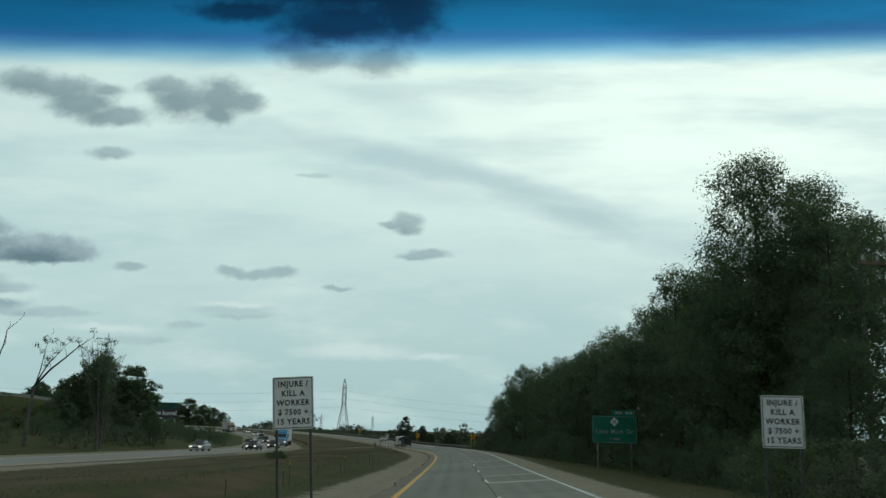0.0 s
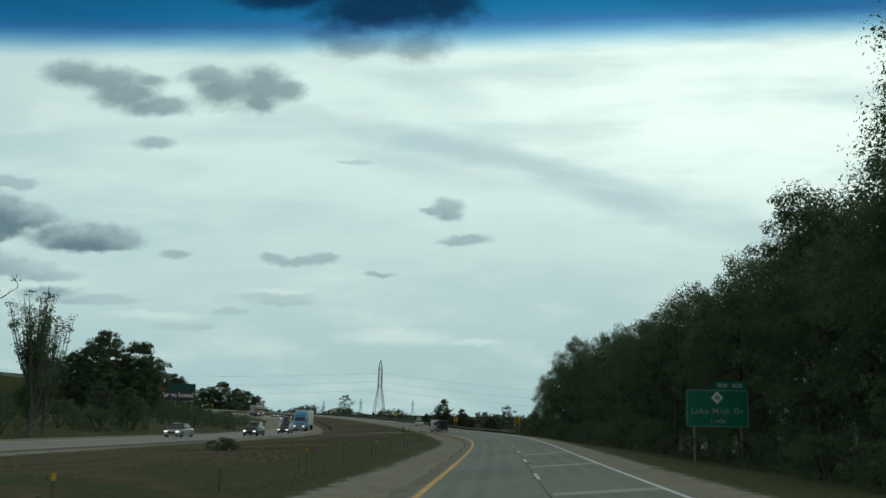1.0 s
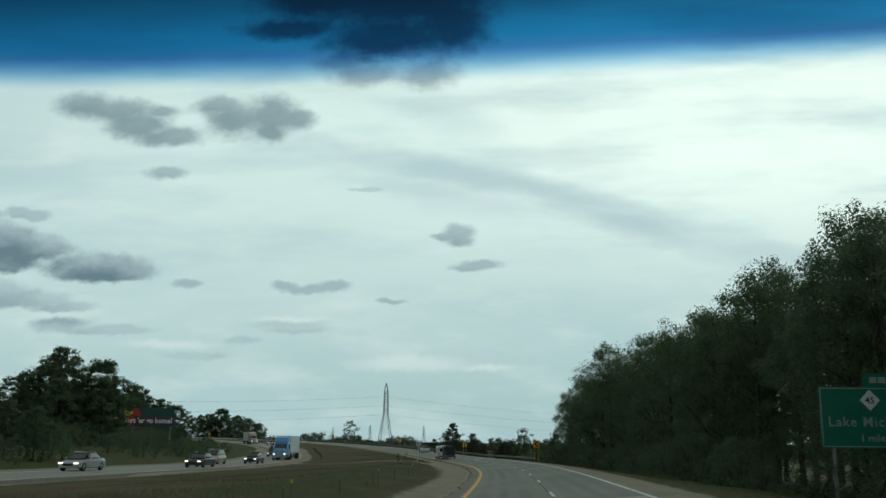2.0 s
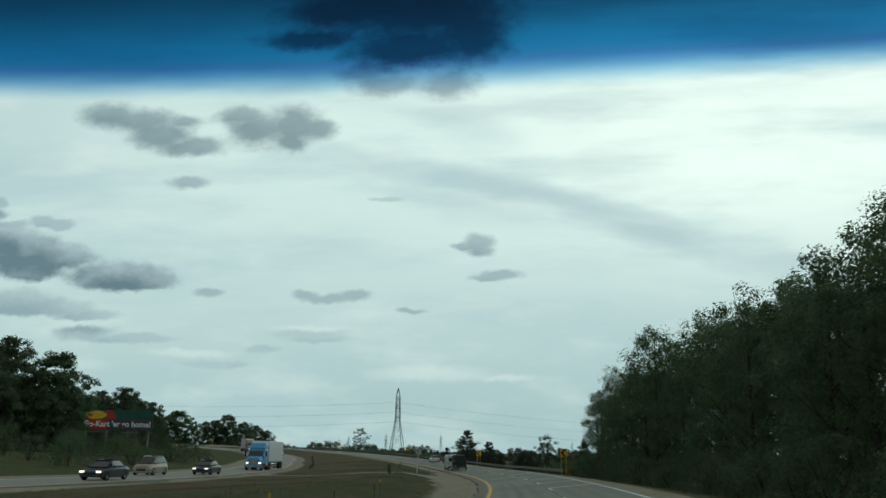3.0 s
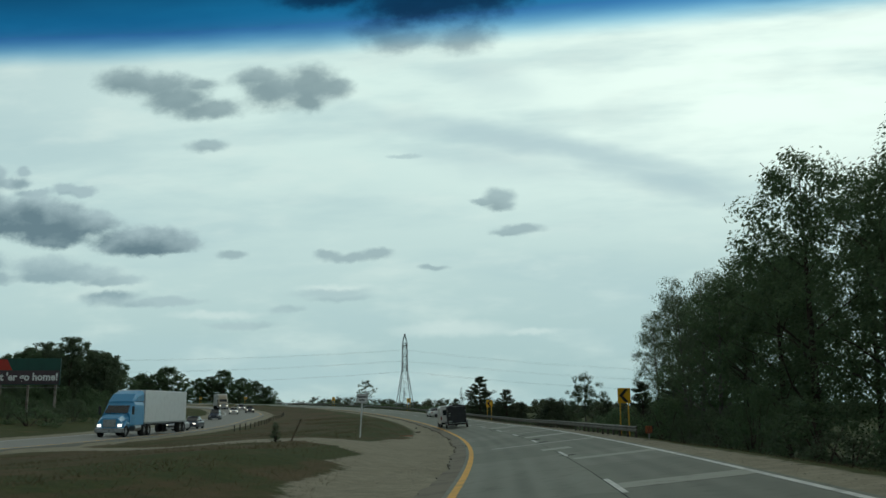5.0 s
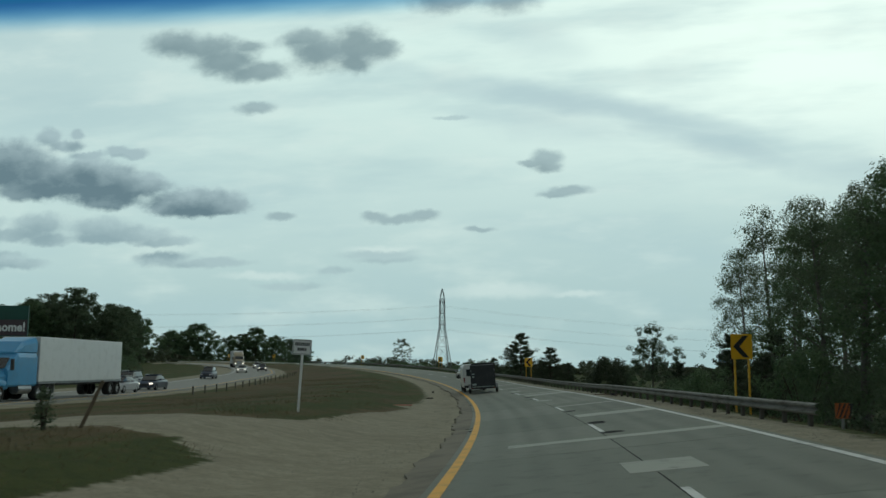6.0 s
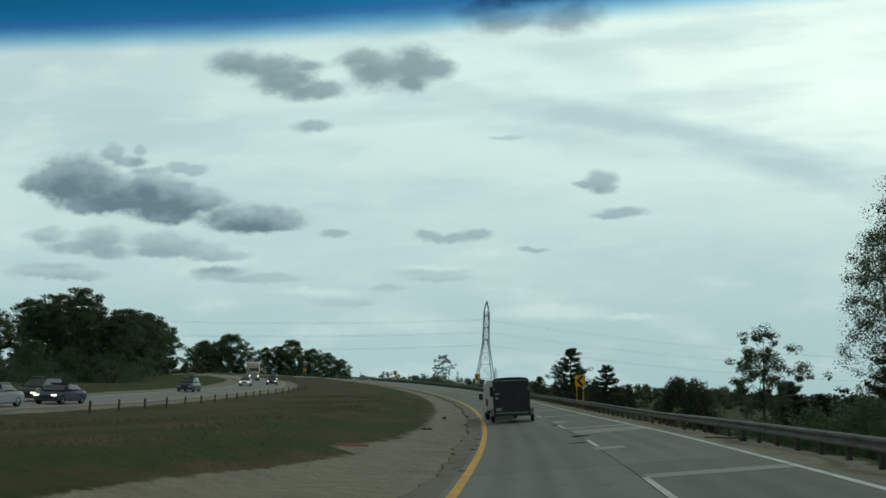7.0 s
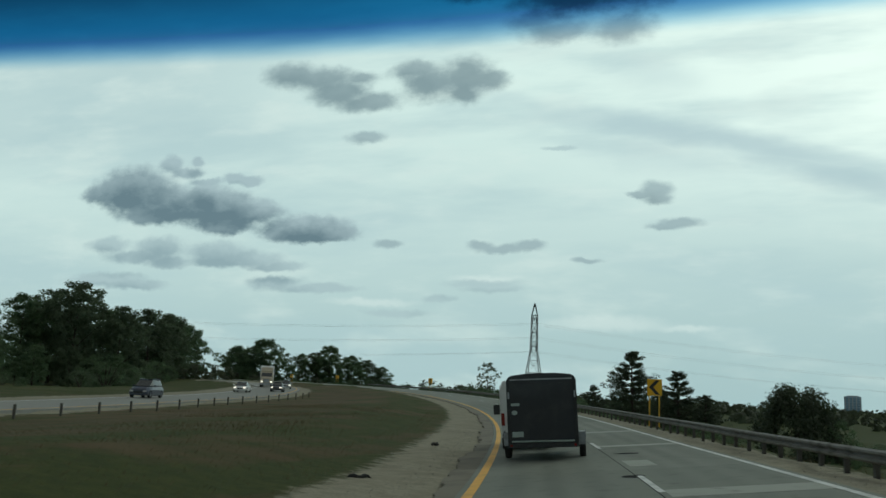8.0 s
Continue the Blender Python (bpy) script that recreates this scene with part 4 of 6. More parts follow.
# trees beyond the embankment on the right
pines = [lambda: pine_tree("pine_tree", 41, 11, 5.4, "dark green pine standing beyond the guardrail"), lambda: pine_tree("pine_tree", 42, 8, 3.9, "dark green pine standing beyond the guardrail")]
spots = [(-26.7, 338.8, 20, 1.22, 1.0, 0), (-19.3, 320.7, 80, 1.18, 1.0, 1), (-33.0, 346.0, 10, 0.8, 0.75, 1), (-16.0, 318.0, 140, 0.7, 0.66, 1),
         (-22.0, 332.0, 200, 0.75, 0.7, 1), (2.4, 235.6, 50, 0.95, 0.98, 1), (5.2, 232.0, 150, 0.9, 1.0, 1), (-1.0, 251.9, 20, 0.75, 0.72, 1), (0.6, 249.0, 33, 0.7, 0.62, 1), (3.6, 226.0, 80, 0.8, 0.72, 1)]
plant(pines, spots, "pines beyond the guardrail")
rounds = [lambda: bush("round_bush", 51, 6.5, 4.2, "broad dark bush beyond the guardrail", NEEDLE, 70, clumps=190), lambda: bush("round_bush", 52, 4.0, 3.4, "low dark bush beyond the guardrail", LEAF, 45, clumps=110)]
spots = [(-8.4, 281.9, 0, 0.72, 0.98, 0), (-5.5, 282.5, 60, 0.62, 0.95, 1), (-13.5, 300, 10, 1.1, 0.5, 1), (-2.0, 290, 200, 1.2, 0.34, 1), (-17, 312, 44, 1.1, 0.55, 1),
         (3, 300, 10, 1.6, 0.38, 1), (10, 310, 80, 1.8, 0.42, 1), (18, 300, 120, 1.8, 0.4, 1), (6, 262, 30, 1.3, 0.3, 1), (12, 280, 30, 1.7, 0.35, 1), (24, 280, 60, 2.0, 0.5, 1), (-22, 340, 30, 1.4, 0.9, 1), (-30, 352, 30, 1.5, 0.9, 1), (-40, 372, 80, 1.6, 0.9, 1), (-46, 388, 30, 1.6, 0.9, 1),
         (-2.5, 234, 70, 0.8, 0.75, 1), (-1.4, 229, 20, 0.8, 0.95, 1), (-0.4, 225.5, 130, 0.8, 1.1, 1), (-3.6, 243, 10, 0.8, 0.6, 1), (-0.2, 231, 10, 0.9, 1.0, 1)]
bank = np.random.default_rng(77)
for s in np.arange(318, 640, 4.2):
    x, y, _ = road_place(s, bank.uniform(8.0, 14.0))
    spots.append((float(x), float(y), bank.uniform(0, 360), bank.uniform(0.8, 1.3), bank.uniform(0.34, 0.62), 1))
plant(rounds, spots, "bushes beyond the guardrail")
airy = broad_tree("young_tree", 61, 7.5, 2.0, 0.22, 120, 90, 0.072, LEAF_PALE, BARK_GREY, 0.6, "young pale-leaved tree with see-through crown")
airy.matrix_basis = scaled(standing(-3.9, 241.5, 30), 1.1, 1.14)

# woods on the left, beyond the oncoming carriageway
left_kinds = [lambda: broad_tree("left_wood_tree", 71, 18, 6.0, 0.0, 230, 72, 0.23, corners=3), lambda: broad_tree("left_wood_tree", 72, 15, 5.5, 0.0, 220, 72, 0.21, corners=3), lambda: broad_tree("left_wood_tree", 73, 13, 4.6, 0.0, 200, 70, 0.19, LEAF_PALE, corners=3)]
spots = []
for x, y, tall in ((-92, 221, 18.6), (-86, 225, 16.5), (-97, 226, 15.5), (-83.5, 221, 13), (-89, 214, 12), (-98, 217, 13.5), (-50, 138, 5.2), (-56, 143, 5.6), (-62, 136, 5), (-66, 118, 4.6), (-72, 128, 5), (-84, 150, 5.6),
                   (-138, 357, 21), (-131, 362, 17), (-146, 352, 18), (-150, 365, 20), (-158, 345, 18), (-165, 380, 19), (-172, 400, 19.5), (-148, 326, 16.5), (-158, 322, 16.5), (-140, 332, 15), (-160, 332, 17.5), (-170, 350, 19),
                   (-168, 424, 20), (-173, 438, 19.5), (-181, 453, 19), (-187, 471, 18), (-195, 480, 17.5), (-180, 420, 20), (-190, 440, 19), (-135, 222, 9), (-131, 204, 10), (-132, 240, 10), (-146, 190, 12), (-150, 215, 12), (-128, 262, 9),
                   (-122, 285, 8), (-128, 300, 9), (-118, 302, 8), (-138, 312, 11), (-112, 310, 7), (-104, 309, 6), (-95, 290, 6), (-99, 282, 5.5), (-205, 550, 19), (-197.5, 544, 20.5), (-212, 547, 17.5), (-190, 562, 16), (-220, 560, 17),
                   (-200, 540, 8), (-193, 545, 9), (-208, 544, 8), (-215, 552, 8), (-174, 562, 8), (-182, 566, 8.5), (-167, 583, 7), (-162, 590, 6.5), (-170, 570, 7.5), (-176, 432, 9), (-183, 446, 9), (-190, 464, 9), (-170, 420, 8), (-134, 352, 8), (-142, 347, 8), (-152, 340, 8), (-128, 358, 7),
                   (-178, 566, 19.5), (-186, 571, 17), (-170, 588, 15), (-165, 594, 12.5), (-172, 576, 16.5)):
    which = int(rng.integers(0, 3))
    k = tall / (18, 15, 13)[which]
    spots.append((x, y, rng.uniform(0, 360), k * rng.uniform(0.9, 1.1) * (1.25 if y > 400 else 1.0), k, which))
plant(left_kinds, spots, "woods beyond the oncoming road")
scrubs = [lambda: bush("hillside_shrub", 81, 3.0, 2.6, "dark shrub on the far verge", LEAF, 34), lambda: bush("hillside_shrub", 82, 2.2, 2.4, "dull green shrub on the far verge", LEAF_PALE, 34)]
spots = []
for k in range(64):
    s = rng.uniform(60, 330)
    x, y, _ = road_place(s, float(median_width(s)) - rng.uniform(15, 42))
    spots.append((float(x), float(y), rng.uniform(0, 360), rng.uniform(0.6, 1.6), rng.uniform(0.6, 1.5), int(rng.integers(0, 2))))
for k in range(26):
    q = rng.random()
    x, y = -122 - 46 * q + rng.normal(0, 3), 344 + 76 * q + rng.normal(0, 3)
    spots.append((x, y, rng.uniform(0, 360), rng.uniform(1.5, 2.2), rng.uniform(1.4, 2.4), int(rng.integers(0, 2))))
for k in range(34):
    q = rng.uniform(0.35, 3.0)
    cx, cy = (float(np.interp(q, range(len(BERM)), [p[j] for p in BERM])) for j in (0, 1))
    spots.append((cx + rng.uniform(5, 17), cy + rng.normal(0, 4), rng.uniform(0, 360), rng.uniform(0.7, 1.5), rng.uniform(0.5, 1.2), int(rng.integers(0, 2))))
plant(scrubs, spots, "shrubs on the far verge")
tall_poplar = poplar("poplar", 91, 13.8, "thinly leaved poplar with upswept grey limbs")
tall_poplar.matrix_basis = standing(-44.3, 104.5, 0)
pop_two = poplar("poplar", 92, 11.5, "thinly leaved poplar with upswept grey limbs")
pop_two.matrix_basis = standing(-46.5, 111, 40)


def dead_tree(label, at, turn, limbs, tufts):
    """A short stem with a few long crooked limbs that lean one way, and a few leafy tufts."""
    ob = thing("dead_tree", label, "tree")
    r = np.random.default_rng(len(limbs) + 7)
    part("trunk", tube(bmesh.new(), [(0, 0, -0.4), (0.15, 0, 3.0), (0.5, 0, 6.4)], [0.26, 0.2, 0.15], 7), BARK_GREY, ob)
    cs = []
    for dx, dz, girth in limbs:
        bm = bmesh.new()
        pts = [Vector((0.5 + dx * q + r.normal(0, 0.1), r.normal(0, 0.5) * q, 6.3 + dz * (q ** 0.8) + r.normal(0, 0.1))) for q in (0, 0.25, 0.5, 0.75, 1.0)]
        tube(bm, pts, [girth * k for k in (1, 0.8, 0.6, 0.4, 0.15)], 5)
        for q in (1, 2, 2, 3, 3, 4):
            tip = pts[q] + Vector((r.normal(0.25, 0.6), r.normal(0, 0.6), r.uniform(0.3, 1.5)))
            mid = pts[q].lerp(tip, 0.5) + Vector((0.15, 0, -0.05))
            tube(bm, [pts[q], mid, tip], [girth * 0.3, girth * 0.2, 0.012], 4)
            cs.append(tuple(tip))
        part("limb", bm, BARK, ob)
    pick = np.array(cs)[r.permutation(len(cs))[:tufts]]
    mesh_part("crown", leaf_cloud(r, pick, np.full(len(pick), 0.30), 46, 0.10), LEAF, ob)
    ob.matrix_basis = standing(at[0], at[1], turn)
    return ob


dead_tree("half-dead tree with bare crooked leaning limbs", (-49.0, 97.0), 10, ((5.6, 5.6, 0.13), (2.6, 4.6, 0.09), (1.2, 5.6, 0.07)), 13)
dead_tree("bare grey tree with thin leaning limbs", (-53.2, 95.0), 15, ((2.2, 6.6, 0.11), (-1.2, 5.4, 0.08)), 3)
small = broad_tree("lone_tree", 97, 13, 4.4, 0.2, 100, 40, 0.2, LEAF_PALE, BARK_GREY, 0.8, "airy lone tree on the skyline")
small.matrix_basis = standing(-91.3, 503.6, 0)


def far_woods():
    """Low woods on the horizon, too far to count."""
    r = np.random.default_rng(8)
    cs, sp = [], []
    for k in range(2600):
        a, d = radians(r.uniform(-58, 48)), r.uniform(430, 1300) if r.random() < 0.7 else r.uniform(380, 520)
        x, y = d * math.sin(a), d * math.cos(a)
        low = 0.45 if a > 0.03 else 0.7 if a > -0.12 else 1.0
        bump = 4.5 + 3.0 * math.sin(a * 23) * math.sin(a * 57 + 1) + 1.5 * math.sin(a * 131)
        if abs(x + 100) < 60 and y < 480:
            continue
        top = max(1.6, low * bump * d / 620 * r.uniform(0.7, 1.1))
        z = ground_at(x, y)
        for q in range(3):
            cs.append((x + r.normal(0, 3), y + r.normal(0, 3), z + top * (0.08 + 0.3 * q)))
            sp.append(top * (0.24 - 0.03 * q))
    me = leaf_cloud(r, np.array(cs), np.array(sp), 20, 0.8, 3)
    me.name = "far_woods"
    tagged(mesh_part("far_woods", me, SCRUB, None), "low dark woods along the horizon", "woods", kind="stuff")


far_woods()


def grass():
    """Tall dry grass and weeds on median and verges."""
    r = np.random.default_rng(21)
    n = 150000
    s = r.uniform(4, 290, n)
    lat = np.where(r.random(n) < 0.72, r.uniform(-27, -7.3, n), r.uniform(6.0, 11.5, n))
    wide = median_width(s)
    keep = (lat > wide + 1.5) & ~((s > crossing(lat)[0] - 0.5) & (s < crossing(lat)[1] + 0.5) & (lat < -5))
    keep &= r.random(n) < np.interp(np.abs(lat), [6, 8, 12, 27], [0.5, 1, 1, 0.6])
    s, lat = s[keep], lat[keep]
    n = len(s)
    x, y, _ = road_place(s, lat)
    z = ground_height(x, y)[0]
    h = r.uniform(0.03, 0.11, n) * np.where(r.random(n) < 0.02, 1.3, 1.0)
    a = r.uniform(0, 2 * math.pi, n)
    w = 0.008 + 0.014 * r.random(n)
    lx, ly = r.normal(0, 0.16, n), r.normal(0, 0.16, n)
    co = np.stack([np.stack([x - w * np.cos(a), y - w * np.sin(a), z - 0.1], -1), np.stack([x + w * np.cos(a), y + w * np.sin(a), z - 0.1], -1), np.stack([x + lx, y + ly, z + h], -1)], 1).reshape(-1, 3)
    me = bpy.data.meshes.new("grass")
    me.vertices.add(3 * n)
    me.vertices.foreach_set("co", co.astype(np.float32).ravel())
    me.loops.add(3 * n)
    me.loops.foreach_set("vertex_index", np.arange(3 * n, dtype=np.int32))
    me.polygons.add(n)
    me.polygons.foreach_set("loop_start", np.arange(0, 3 * n, 3, dtype=np.int32))
    me.update(calc_edges=True)
    tagged(mesh_part("grass", me, BLADE, None), "tall dry brown grass of the median and verges", "grass", kind="stuff")


grass()


def shoulder_gravel():
    """Loose stones on the shoulders and the track across the median."""
    r = np.random.default_rng(33)
    n = 26000
    s, side = r.uniform(6, 262, n), r.random(n)
    lat = np.where(side < 0.55, r.uniform(-7.3, -4.95, n), np.where(side < 0.8, r.uniform(3.35, 5.0, n), r.uniform(-15, -7, n)))
    low, high = crossing(lat)
    keep = (side < 0.8) | ((s > low + 1) & (s < high - 1))
    s, lat = s[keep], lat[keep]
    n = len(s)
    x, y, _ = road_place(s, lat)
    z = ground_height(x, y)[0]
    k = r.uniform(0.008, 0.022, n) * np.where(r.random(n) < 0.05, 2.0, 1.0)
    unit = np.array([(1, 0, 0), (-0.3, 0.9, 0), (-0.4, -0.85, 0), (0.1, 0.1, 0.75)])
    a = r.uniform(0, 2 * math.pi, n)
    turned = np.stack([unit[None, :, 0] * np.cos(a)[:, None] - unit[None, :, 1] * np.sin(a)[:, None], unit[None, :, 0] * np.sin(a)[:, None] + unit[None, :, 1] * np.cos(a)[:, None], np.repeat(unit[None, :, 2], n, 0)], -1)
    co = turned * k[:, None, None] + np.stack([x, y, z], -1)[:, None, :]
    faces = (np.array([(0, 1, 3), (1, 2, 3), (2, 0, 3)])[None] + 4 * np.arange(n)[:, None, None]).reshape(-1, 3)
    me = bpy.data.meshes.new("gravel")
    me.from_pydata(co.reshape(-1, 3).tolist(), [], faces.tolist())
    tagged(mesh_part("gravel", me, STONE, None), "loose pale gravel stones on the shoulders", "gravel", kind="stuff")


shoulder_gravel()


# ---- signs ----
def post(bm, x, y, z0, z1, half=0.04):
    return box(bm, x - half, x + half, y - half, y + half, z0, z1)


def worker_sign(m, lean=0.0):
    ob = thing("work_zone_sign", "white work zone penalty sign with black capitals on two posts", "road sign", "work zone signs")
    w, h, z0 = 1.22, 1.55, 2.35
    for x in (-0.5, 0.5):
        part("post", post(bmesh.new(), x, 0.06, -0.4, z0 + h * 0.9, 0.036), SIGN_POST, ob)
    panel = part("panel", board(w, h, 0.05, 0.0, 0.012, z0), SIGN_WHITE, ob)
    rim_line(w, h, -0.001, z0, 0.03, 0.022, SIGN_BLACK, panel)
    for i, text in enumerate(("INJURE /", "KILL A", "WORKER", "$ 7500 +", "15 YEARS")):
        lettering(text, 0.235, SIGN_BLACK, panel, 0.0, -0.002, z0 + h - 0.22 - 0.278 * i, wide=0.90, bold=0.034, spread=1.16)
    ob.matrix_basis = m @ Matrix.Rotation(radians(lean), 4, "Y")
    return ob


worker_sign(Matrix.Translation((-6.41, 27.4, -0.68)) @ Matrix.Rotation(radians(4), 4, "Z"), -3.6)
worker_sign(Matrix.Translation((8.05, 28.0, ground_at(8.05, 28.0) - 0.45)) @ Matrix.Rotation(radians(-6), 4, "Z"), 0)


def guide_sign():
    ob = thing("guide_sign", "large green freeway exit guide sign on steel posts", "road sign")
    w, h, z0 = 4.66, 2.80, 2.45
    for x in (-1.75, 1.75):
        bm = boxed(x - 0.06, x + 0.06, 0.08, 0.10, -0.8, z0 + h)
        box(bm, x - 0.06, x + 0.06, 0.22, 0.24, -0.8, z0 + h)
        box(bm, x - 0.008, x + 0.008, 0.10, 0.22, -0.8, z0 + h)
        part("post", bm, STEEL, ob)
    panel = part("panel", board(w, h, 0.16, 0.0, 0.05, z0), SIGN_GREEN, ob)
    rim_line(w, h, -0.001, z0, 0.05, 0.04, SIGN_DULL, panel)
    lettering("Lake Mich Dr", 0.64, SIGN_DULL, panel, 0, -0.002, z0 + 1.18, wide=1.0, bold=0.008, spread=1.12)
    lettering("1 mile", 0.46, SIGN_DULL, panel, 0, -0.002, z0 + 0.45)
    diamond = [(0.0, z0 + 2.68), (0.46, z0 + 2.19), (0.0, z0 + 1.70), (-0.46, z0 + 2.19)]
    part("route_marker", plate(diamond, -0.001), SIGN_WHITE, panel, "white diamond route marker")
    lettering("45", 0.42, SIGN_BLACK, panel, 0, -0.008, z0 + 2.17)
    tab = part("exit_tab", board(2.5, 0.62, 0.08, 0.0, 0.05, z0 + h + 0.01), SIGN_GREEN, ob)
    tab.location.x = 1.0
    for x0, x1 in ((-0.95, -0.62), (-0.55, -0.2), (0.15, 0.5), (0.56, 0.9)):
        part("plain_bar", boxed(x0, x1, -0.006, -0.001, z0 + h + 0.18, z0 + h + 0.46), SIGN_DULL, tab)
    ob.matrix_basis = Matrix.Translation((13.38, 97.1, -1.60)) @ Matrix.Rotation(radians(3), 4, "Z")


guide_sign()


def chevron_sign(m):
    ob = thing("chevron_sign", "yellow curve chevron sign with a black arrow on two yellow posts", "road sign", "chevron signs")
    w, h, z0 = 0.92, 1.06, 1.78
    for x in (-0.30, 0.30):
        part("post", post(bmesh.new(), x, 0.05, -1.2, z0 + h * 0.85, 0.035), POST_YELLOW, ob)
    panel = part("panel", board(w, h, 0.05, 0.0, 0.01, z0), SIGN_YELLOW, ob)
    c, t = z0 + h / 2, 0.26
    arrow = [(-0.36, c), (0.06, c + 0.46), (0.06 + t, c + 0.46), (-0.36 + t + 0.02, c), (0.06 + t, c - 0.46), (0.06, c - 0.46)]
    bm = bmesh.new()
    for quad in (arrow[:4], [arrow[3], arrow[4], arrow[5], arrow[0]]):
        f = bm.faces.new([bm.verts.new((x, -0.003, z)) for x, z in quad])
        ext = bmesh.ops.extrude_face_region(bm, geom=[f])
        bmesh.ops.translate(bm, vec=(0, 0.003, 0), verts=[v for v in ext["geom"] if isinstance(v, bmesh.types.BMVert)])
    bmesh.ops.recalc_face_normals(bm, faces=bm.faces)
    part("arrow", bm, SIGN_BLACK, panel)
    ob.matrix_basis = m
    return ob


first_chevron = chevron_sign(Matrix.Translation((-1.55, 196.6, -1.55)) @ Matrix.Rotation(radians(14), 4, "Z"))
copy_thing(first_chevron, Matrix.Translation((-17.5, 264.6, -1.75)) @ Matrix.Rotation(radians(20), 4, "Z") @ Matrix.Diagonal((1.0, 1, 0.95, 1)))
for s, lat, turn in ((345, 7.4, 12), (415, 7.4, 14), (497, 7.4, 20), (538, 7.4, 20)):
    m = frame_at(s, lat, 0.0, False)
    copy_thing(first_chevron, m @ Matrix.Rotation(radians(turn - 25), 4, "Z"))


def object_marker():
    ob = thing("object_marker", "orange and black striped marker at the guardrail's end", "road marker")
    part("post", post(bmesh.new(), 0, 0.04, -0.5, 0.62, 0.03), STEEL, ob)
    panel = part("panel", board(0.36, 0.38, 0.02, 0.0, 0.012, 0.26), SIGN_ORANGE, ob)
    for k in range(4):
        x = -0.22 + 0.11 * k
        pts = [(max(-0.17, x), 0.27), (min(0.17, x + 0.055), 0.27), (min(0.17, x + 0.20), 0.63), (max(-0.17, x + 0.145), 0.63)]
        part("stripe", plate(pts, -0.001), SIGN_BLACK, panel)
    ob.matrix_basis = verge_at(180.2, 5.75, -5)


object_marker()


def median_sign():
    ob = thing("median_sign", "white median sign with dark printing on one post", "road sign")
    w, h, z0 = 0.76, 0.62, 2.2
    part("post", post(bmesh.new(), 0.02, 0.05, -0.6, z0 + h * 0.8, 0.045), SIGN_WHITE, ob, "weathered white post")
    panel = part("panel", board(w, h, 0.04, 0.0, 0.012, z0), SIGN_WHITE, ob)
    rim_line(w, h, -0.001, z0, 0.025, 0.018, SIGN_BLACK, panel)
    for z, half in ((0.36, 0.29), (0.15, 0.18)):
        x = -half
        while x < half - 0.02:
            part("plain_bar", boxed(x, min(x + 0.055, half), -0.006, -0.001, z0 + z, z0 + z + 0.13), SIGN_BLACK, panel)
            x += 0.075
    ob.matrix_basis = Matrix.Translation((-19.35, 191.3, ground_at(-19.35, 191.3) + 0.06)) @ Matrix.Rotation(radians(14), 4, "Z") @ Matrix.Rotation(radians(3.0), 4, "Y")


median_sign()


def billboard():
    ob = thing("billboard", "large red roadside billboard with white slogan and yellow oval", "billboard")
    w, h, z0 = 14.8, 4.35, 3.75
    for x in (-6.6, -2.2, 2.2, 6.6):
        part("post", boxed(x - 0.16, x + 0.16, 0.35, 0.7, -4.5, z0 + h * 0.9), RUSTY, ob)
    part("catwalk", boxed(-w / 2, w / 2, -0.75, 0.0, z0 - 0.5, z0 - 0.42), STEEL, ob)
    panel = part("panel", board(w, h, 0.06, 0.0, 0.3, z0), BOARD_GREEN, ob, "dark green upper board")
    part("lower_panel", boxed(-w / 2 + 0.1, w / 2 - 0.1, -0.03, -0.002, z0 + 0.1, z0 + 2.35), BOARD_DARK, panel, "dark slogan panel")
    part("red_panel", boxed(-w / 2 + 0.12, -2.2, -0.036, -0.031, z0 + 0.12, z0 + 2.33), SIGN_RED, panel, "faded red end of the slogan panel")
    oval = [(-4.7 + 2.35 * math.cos(radians(15 * k)), z0 + 3.2 + 0.9 * math.sin(radians(15 * k))) for k in range(24)]
    part("oval", plate(oval, -0.035, 0.02), SIGN_YELLOW, panel, "yellow oval emblem")
    inner = [(-4.7 + 1.7 * math.cos(radians(15 * k)), z0 + 3.2 + 0.35 * math.sin(radians(15 * k))) for k in range(24)]
    part("inner_oval", plate(inner, -0.058, 0.01), POST_YELLOW, panel)
    part("red_corner", plate([(-2.3, z0 + 2.4), (-0.3, z0 + 2.4), (-1.2, z0 + 4.2), (-2.6, z0 + 4.2)], -0.002, 0.02), SIGN_RED, panel)
    lettering("Go-Kart 'er go home!", 1.72, SIGN_WHITE, panel, 0.0, -0.04, z0 + 1.25, wide=0.93, bold=0.035)
    ob.matrix_basis = Matrix.Translation((-96.8, 270.2, 0.26)) @ Matrix.Rotation(radians(14), 4, "Z")


billboard()


